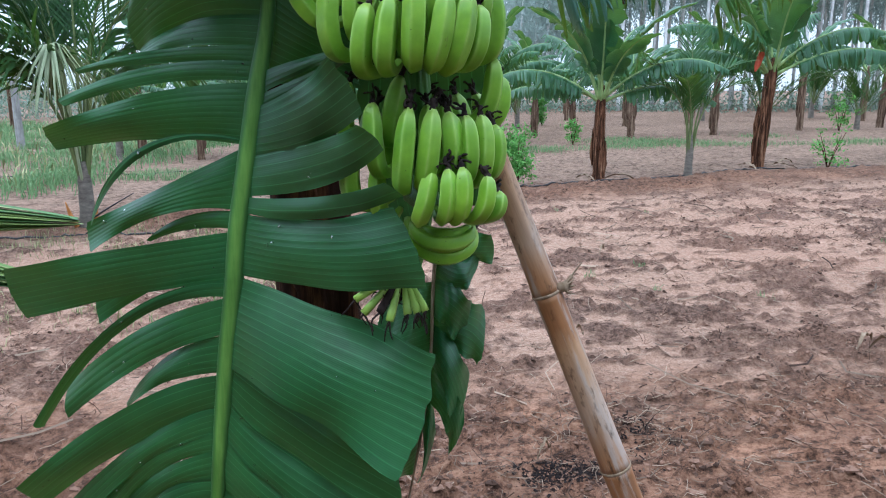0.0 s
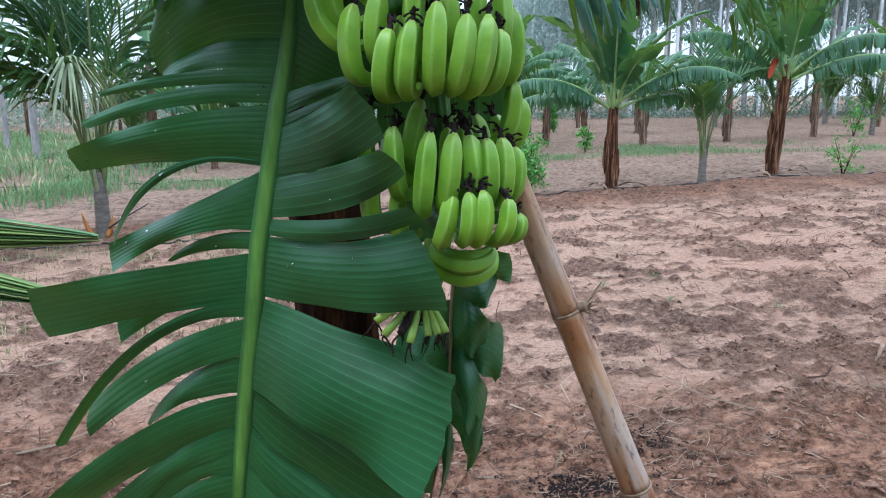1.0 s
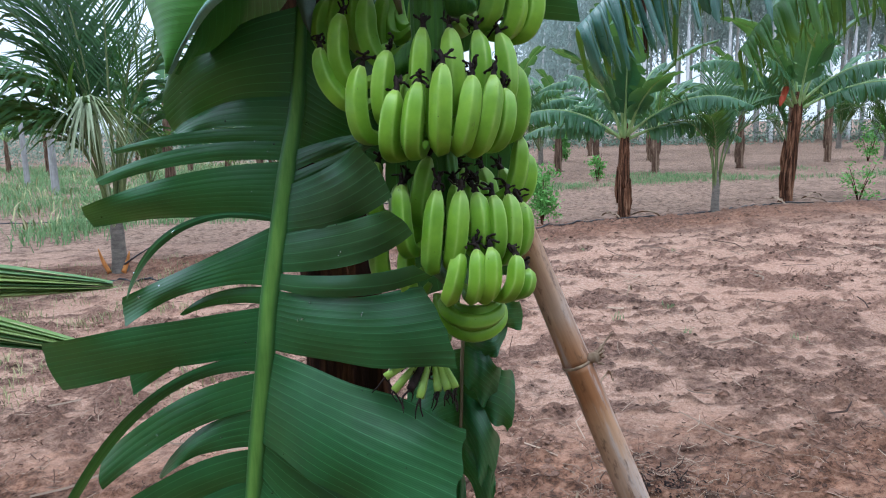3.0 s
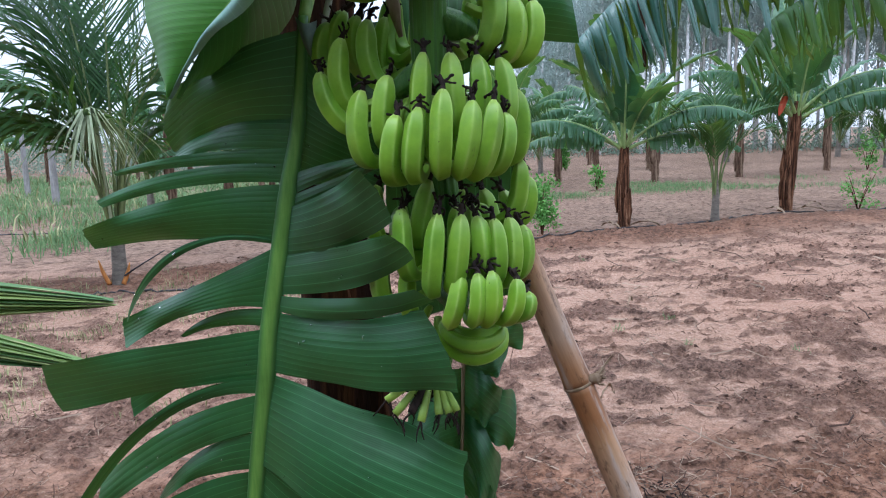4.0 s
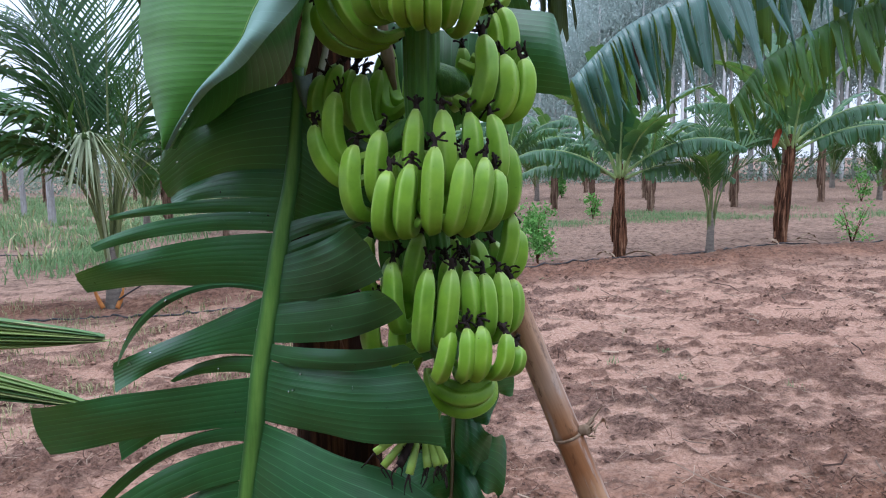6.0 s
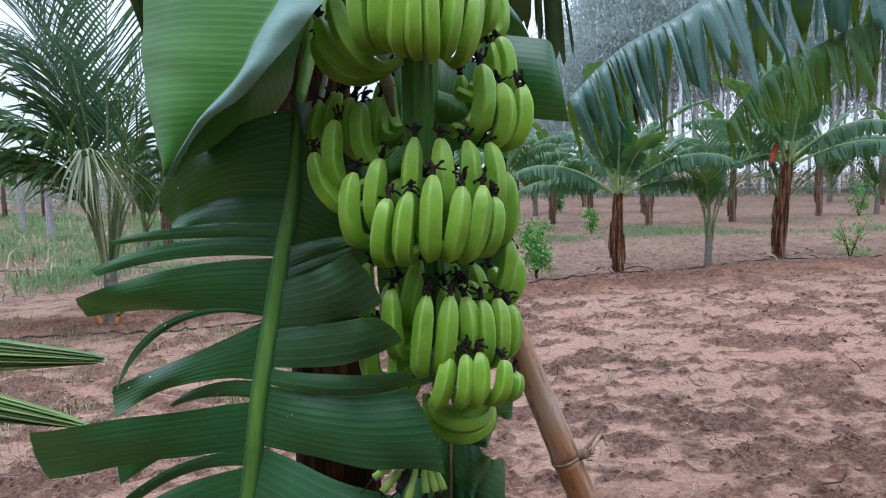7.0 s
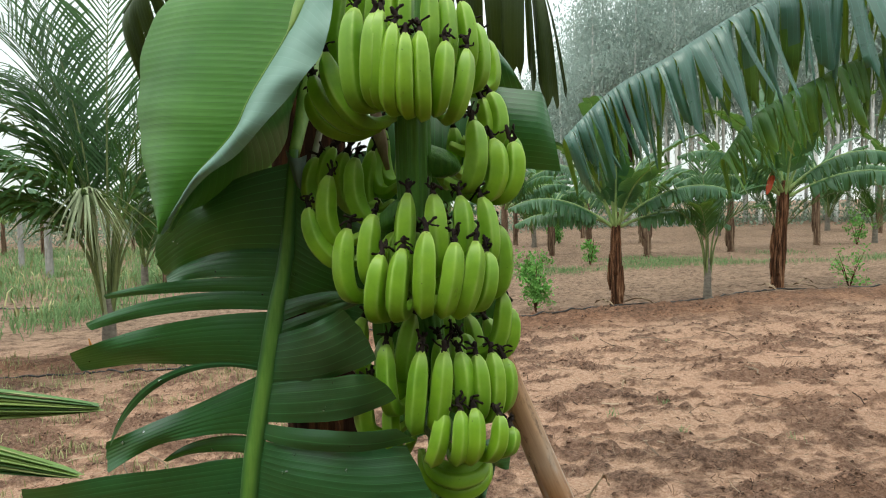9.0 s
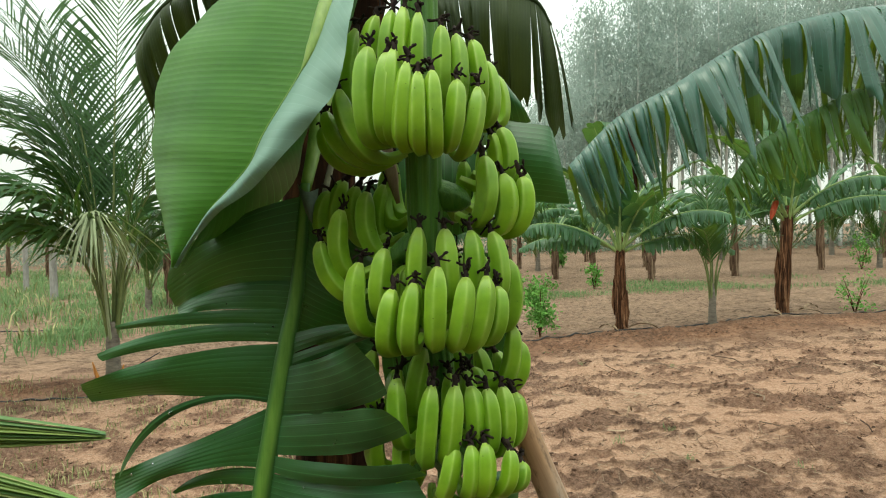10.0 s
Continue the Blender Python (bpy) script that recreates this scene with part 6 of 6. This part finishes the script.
def clods(count, region, rng, size, name, label, mat=CLOD, heap=False, clumps=0):
    x0, x1, y0, y1 = region
    x, y = x0 + (x1 - x0) * rng.random(count), y0 + (y1 - y0) * rng.random(count) ** 1.2
    if heap:
        x, y = (x0 + x1) / 2 + rng.normal(size=count) * (x1 - x0) / 3, (y0 + y1) / 2 + rng.normal(size=count) * (y1 - y0) / 3
    if clumps:
        pick = rng.integers(clumps, size=count)
        wide = (0.03 + 0.10 * rng.random(clumps))[pick]
        x, y = x[pick] + rng.normal(size=count) * wide * 1.3, y[pick] + rng.normal(size=count) * wide
    if not heap:
        keep = crust(x, y) < 0.35 + 0.5 * rng.random(count) ** 4
        x, y = x[keep], y[keep]
        count = len(x)
    z = relief(x, y)
    s = size * (0.3 + rng.random(count) ** 4 * 1.5)
    ang = np.arange(5) * 1.2566
    flat = 0.45 + 0.5 * rng.random((count, 1))
    long, turn = 0.6 + 0.9 * rng.random((count, 1)), rng.random((count, 1)) * 6.28
    rings = []
    for h, q in ((-0.3, 1.0), (0.35, 0.8), (0.75, 0.3)):
        w = q * (1 + 0.38 * rng.normal(size=(count, 5)))
        u, v = np.cos(ang) * w * long, np.sin(ang) * w
        px = x[:, None] + s[:, None] * (u * np.cos(turn) - v * np.sin(turn))
        py = y[:, None] + s[:, None] * (u * np.sin(turn) + v * np.cos(turn))
        pz = z[:, None] + s[:, None] * h * flat * (0.6 + 0.8 * rng.random((count, 5)))
        rings.append(np.stack([px, py, pz], -1))
    verts = np.concatenate(rings, 1).reshape(-1, 3)
    unit_faces = [(m + j, m + (j + 1) % 5, m + 5 + (j + 1) % 5, m + 5 + j) for m in (0, 5) for j in range(5)] + [(10, 11, 12, 13, 14)]
    faces = [tuple(15 * k + i for i in g) for k in range(count) for g in unit_faces]
    tagged(link_mesh(name, verts, faces, [mat], smooth=False), label, "soil clods", kind="stuff")


def tufts(spots, per, height, spread, rng, name, label, mat, bar=0.0):
    verts, faces = [], []
    spots = [p for p in spots if float(value_noise(np.array([p[0]]), np.array([p[1]]), 1.1, 4)[0]) >= bar]
    where = np.repeat(np.array(spots), per, axis=0) + rng.normal(size=(len(spots) * per, 2)) * spread
    heights = relief(where[:, 0], where[:, 1])
    for (px, py), z in zip(where, heights):
        a, h = rng.random() * 6.28, height * (0.4 + 0.9 * rng.random())
        d = np.array([math.cos(a), math.sin(a), 0])
        s = np.array([-d[1], d[0], 0]) * h * 0.045
        p0, p1, p2 = np.array([px, py, z]), np.array([px, py, z + h * 0.6]) + d * h * 0.2, np.array([px, py, z + h * 0.85]) + d * h * 0.6
        o = len(verts)
        verts += [p0 - s, p0 + s, p1 - s * 0.8, p1 + s * 0.8, p2]
        faces += [(o, o + 1, o + 3, o + 2), (o + 2, o + 3, o + 4)]
    tagged(link_mesh(name, verts, faces, [mat], smooth=False), label, "grass", kind="stuff")


R3 = np.random.default_rng(71)
sticks(6500, (-4.5, 6.5, 2.2, 10.0), R3, 0.02, 0.13, 0.0013, "straw_litter", "dry straw, twigs and roots on the soil", STRAW)
sticks(160, (-3.5, 6.0, 2.3, 9.0), R3, 0.15, 0.5, 0.005, "twig_litter", "scattered brown twigs on the soil", STRAW, arc=0.18, tilt=0.2)
sticks(260, (0.45, 1.05, 2.95, 3.45), R3, 0.02, 0.12, 0.0014, "straw_heap", "loose dry roots and straw by the pole", STRAW, tilt=0.35, heap=True)
sticks(500, (-1.2, 2.6, 2.6, 3.6), R3, 0.02, 0.12, 0.0013, "root_litter", "matted dry roots on the weeded row", STRAW, tilt=0.3, heap=True)
sticks(120, (0.26, 0.60, 2.70, 2.86), R3, 0.01, 0.05, 0.0025, "dark_debris", "blackened plant debris on the soil", DRIED, tilt=0.5, heap=True)
sticks(70, (0.70, 0.95, 3.0, 3.25), R3, 0.01, 0.07, 0.0025, "dark_debris", "blackened plant debris beside the pole", DRIED, tilt=0.5, heap=True)
sticks(9000, (-4.5, 7.5, 2.4, 11.0), R3, 0.02, 0.09, 0.0024, "stubble", "dark crumbling stubble and roots in the soil", CLOD, tilt=0.5, clumps=900)
sticks(1800, (-4.0, 6.0, 2.4, 9.0), R3, 0.03, 0.14, 0.0016, "root_tufts", "tufts of dry roots on the soil", STRAW, tilt=0.4, clumps=240)
clods(60000, (-4.5, 8.0, 2.2, 11.5), R3, 0.0135, "clod_litter", "crumbled clods of reddish soil", clumps=3000)
clods(12000, (-2.0, 3.6, 2.2, 4.8), R3, 0.0085, "crumb_litter", "fine dark crumbs of loosened soil")
clods(1500, (0.24, 0.62, 2.68, 2.88), R3, 0.0062, "debris_crumbs", "blackened crumbly plant debris on the soil", DRIED, True)
clods(260, (0.70, 0.95, 3.0, 3.25), R3, 0.006, "debris_crumbs", "blackened crumbly debris beside the pole", DRIED, True)
tufts([(-8.0 - 30 * R3.random() ** 1.3, 12.0 + 28 * R3.random()) for _ in range(3600)], 18, 0.28, 0.42, R3, "tall_grass", "tall green grass beside the field", GRASS, 0.44)
tufts([(-8.6 - 30 * R3.random() ** 1.3, 12.5 + 28 * R3.random()) for _ in range(500)], 8, 0.42, 0.35, R3, "seeding_grass", "pale seeding grass stalks beside the field", DRY_GRASS, 0.30)
tufts([(-3 + 14 * R3.random(), 17.9 + 3.2 * R3.random()) for k in range(1500)], 14, 0.11, 0.3, R3, "grass_strip", "strip of short green grass between the rows", GRASS, 0.5)
tufts([(-7.5 + 4.5 * R3.random(), 15.0 + 1.4 * R3.random()) for k in range(130)], 12, 0.16, 0.25, R3, "grass_patch", "patch of green grass by the second row", GRASS)
tufts([(-7 + 5.5 * R3.random(), 4.5 + 5.5 * R3.random()) for _ in range(120)], 34, 0.085, 0.13, R3, "sparse_grass", "sparse pale weeds on bare soil", DRY_GRASS)
tufts([(0.5 + 6 * R3.random(), 5 + 5.5 * R3.random()) for _ in range(11)], 16, 0.055, 0.028, R3, "weed_tuft", "small green weeds in the soil", GRASS)


# ---- gum tree wood beyond the field ----
def gum_tree(at, height, rng, crown_from=0.5):
    tree = thing("gum_tree", "tall slender gum tree with pale trunk and grey-green crown", "gum tree", at, "gum trees at the wood's edge")
    lean = rng.normal(size=2) * 0.3
    tube("trunk", [(0, 0, -0.1), (lean[0] * 0.3, lean[1] * 0.3, height * 0.4), (lean[0], lean[1], height)], [0.13, 0.095, 0.03], BARK_PALE, tree, sides=8, n=16)
    cents = []
    for k in range(46):
        t = crown_from + (1 - crown_from) * rng.random()
        r = (1.9 - 1.2 * (t - crown_from) / (1 - crown_from)) * rng.random() ** 0.5
        a = rng.random() * 6.28
        cents.append((lean[0] * t + math.cos(a) * r, lean[1] * t + math.sin(a) * r, height * t))
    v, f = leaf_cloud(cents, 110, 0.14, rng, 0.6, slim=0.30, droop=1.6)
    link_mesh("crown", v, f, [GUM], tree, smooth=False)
    return tree


def build_wood():
    rng = np.random.default_rng(81)
    firsts = [gum_tree((7.4 + 2.6 * k, 44 + 1.5 * rng.random(), 0.3), 14 + 3 * rng.random(), rng, 0.42 + 0.1 * rng.random()) for k in range(5)]
    for k in range(16):
        copy_thing(firsts[int(rng.integers(5))], pose(20.5 + 2.3 * k + rng.normal() * 0.4, 43 + 3 * rng.random(), 0.3, 0, 0, rng.random() * 360) @ Matrix.Scale(0.95 + 0.25 * rng.random(), 4))
    chunks, cents = [], []
    for row in range(5):
        for col in range(29):
            x, y = 3.6 + 2.1 * col + rng.normal() * 0.35 + row * 0.5, 47.5 + 3.2 * row + rng.normal() * 0.4
            h = (15 + 5 * rng.random()) * (0.55 + 0.45 * min(1, col / 4))
            v, f = sweep([(x, y, 0.2), (x + rng.normal() * 0.15, y, h * 0.5), (x + rng.normal() * 0.4, y, h)], [0.12, 0.085, 0.03], 6)
            chunks.append((v, f, 0))
            for _ in range(30):
                t = 0.40 + 0.58 * rng.random()
                a, r = rng.random() * 6.28, 1.7 * rng.random() ** 0.5
                cents.append((x + math.cos(a) * r, y + math.sin(a) * r, h * t))
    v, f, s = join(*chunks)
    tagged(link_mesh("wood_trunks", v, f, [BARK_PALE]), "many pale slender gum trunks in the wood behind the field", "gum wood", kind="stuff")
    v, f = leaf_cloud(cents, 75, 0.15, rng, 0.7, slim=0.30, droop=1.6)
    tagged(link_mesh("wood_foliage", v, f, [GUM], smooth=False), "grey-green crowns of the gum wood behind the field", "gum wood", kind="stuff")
    # undergrowth at the wood's foot
    low = [(-75 + 130 * rng.random(), 42 + 8 * rng.random(), 0.2 + 1.5 * rng.random() ** 1.8) for _ in range(1700)]
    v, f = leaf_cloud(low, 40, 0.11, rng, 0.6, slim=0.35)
    tagged(link_mesh("undergrowth", v, f, [UNDER], smooth=False), "green undergrowth along the wood's edge, paled by haze in its colour", "undergrowth", kind="stuff")


build_wood()
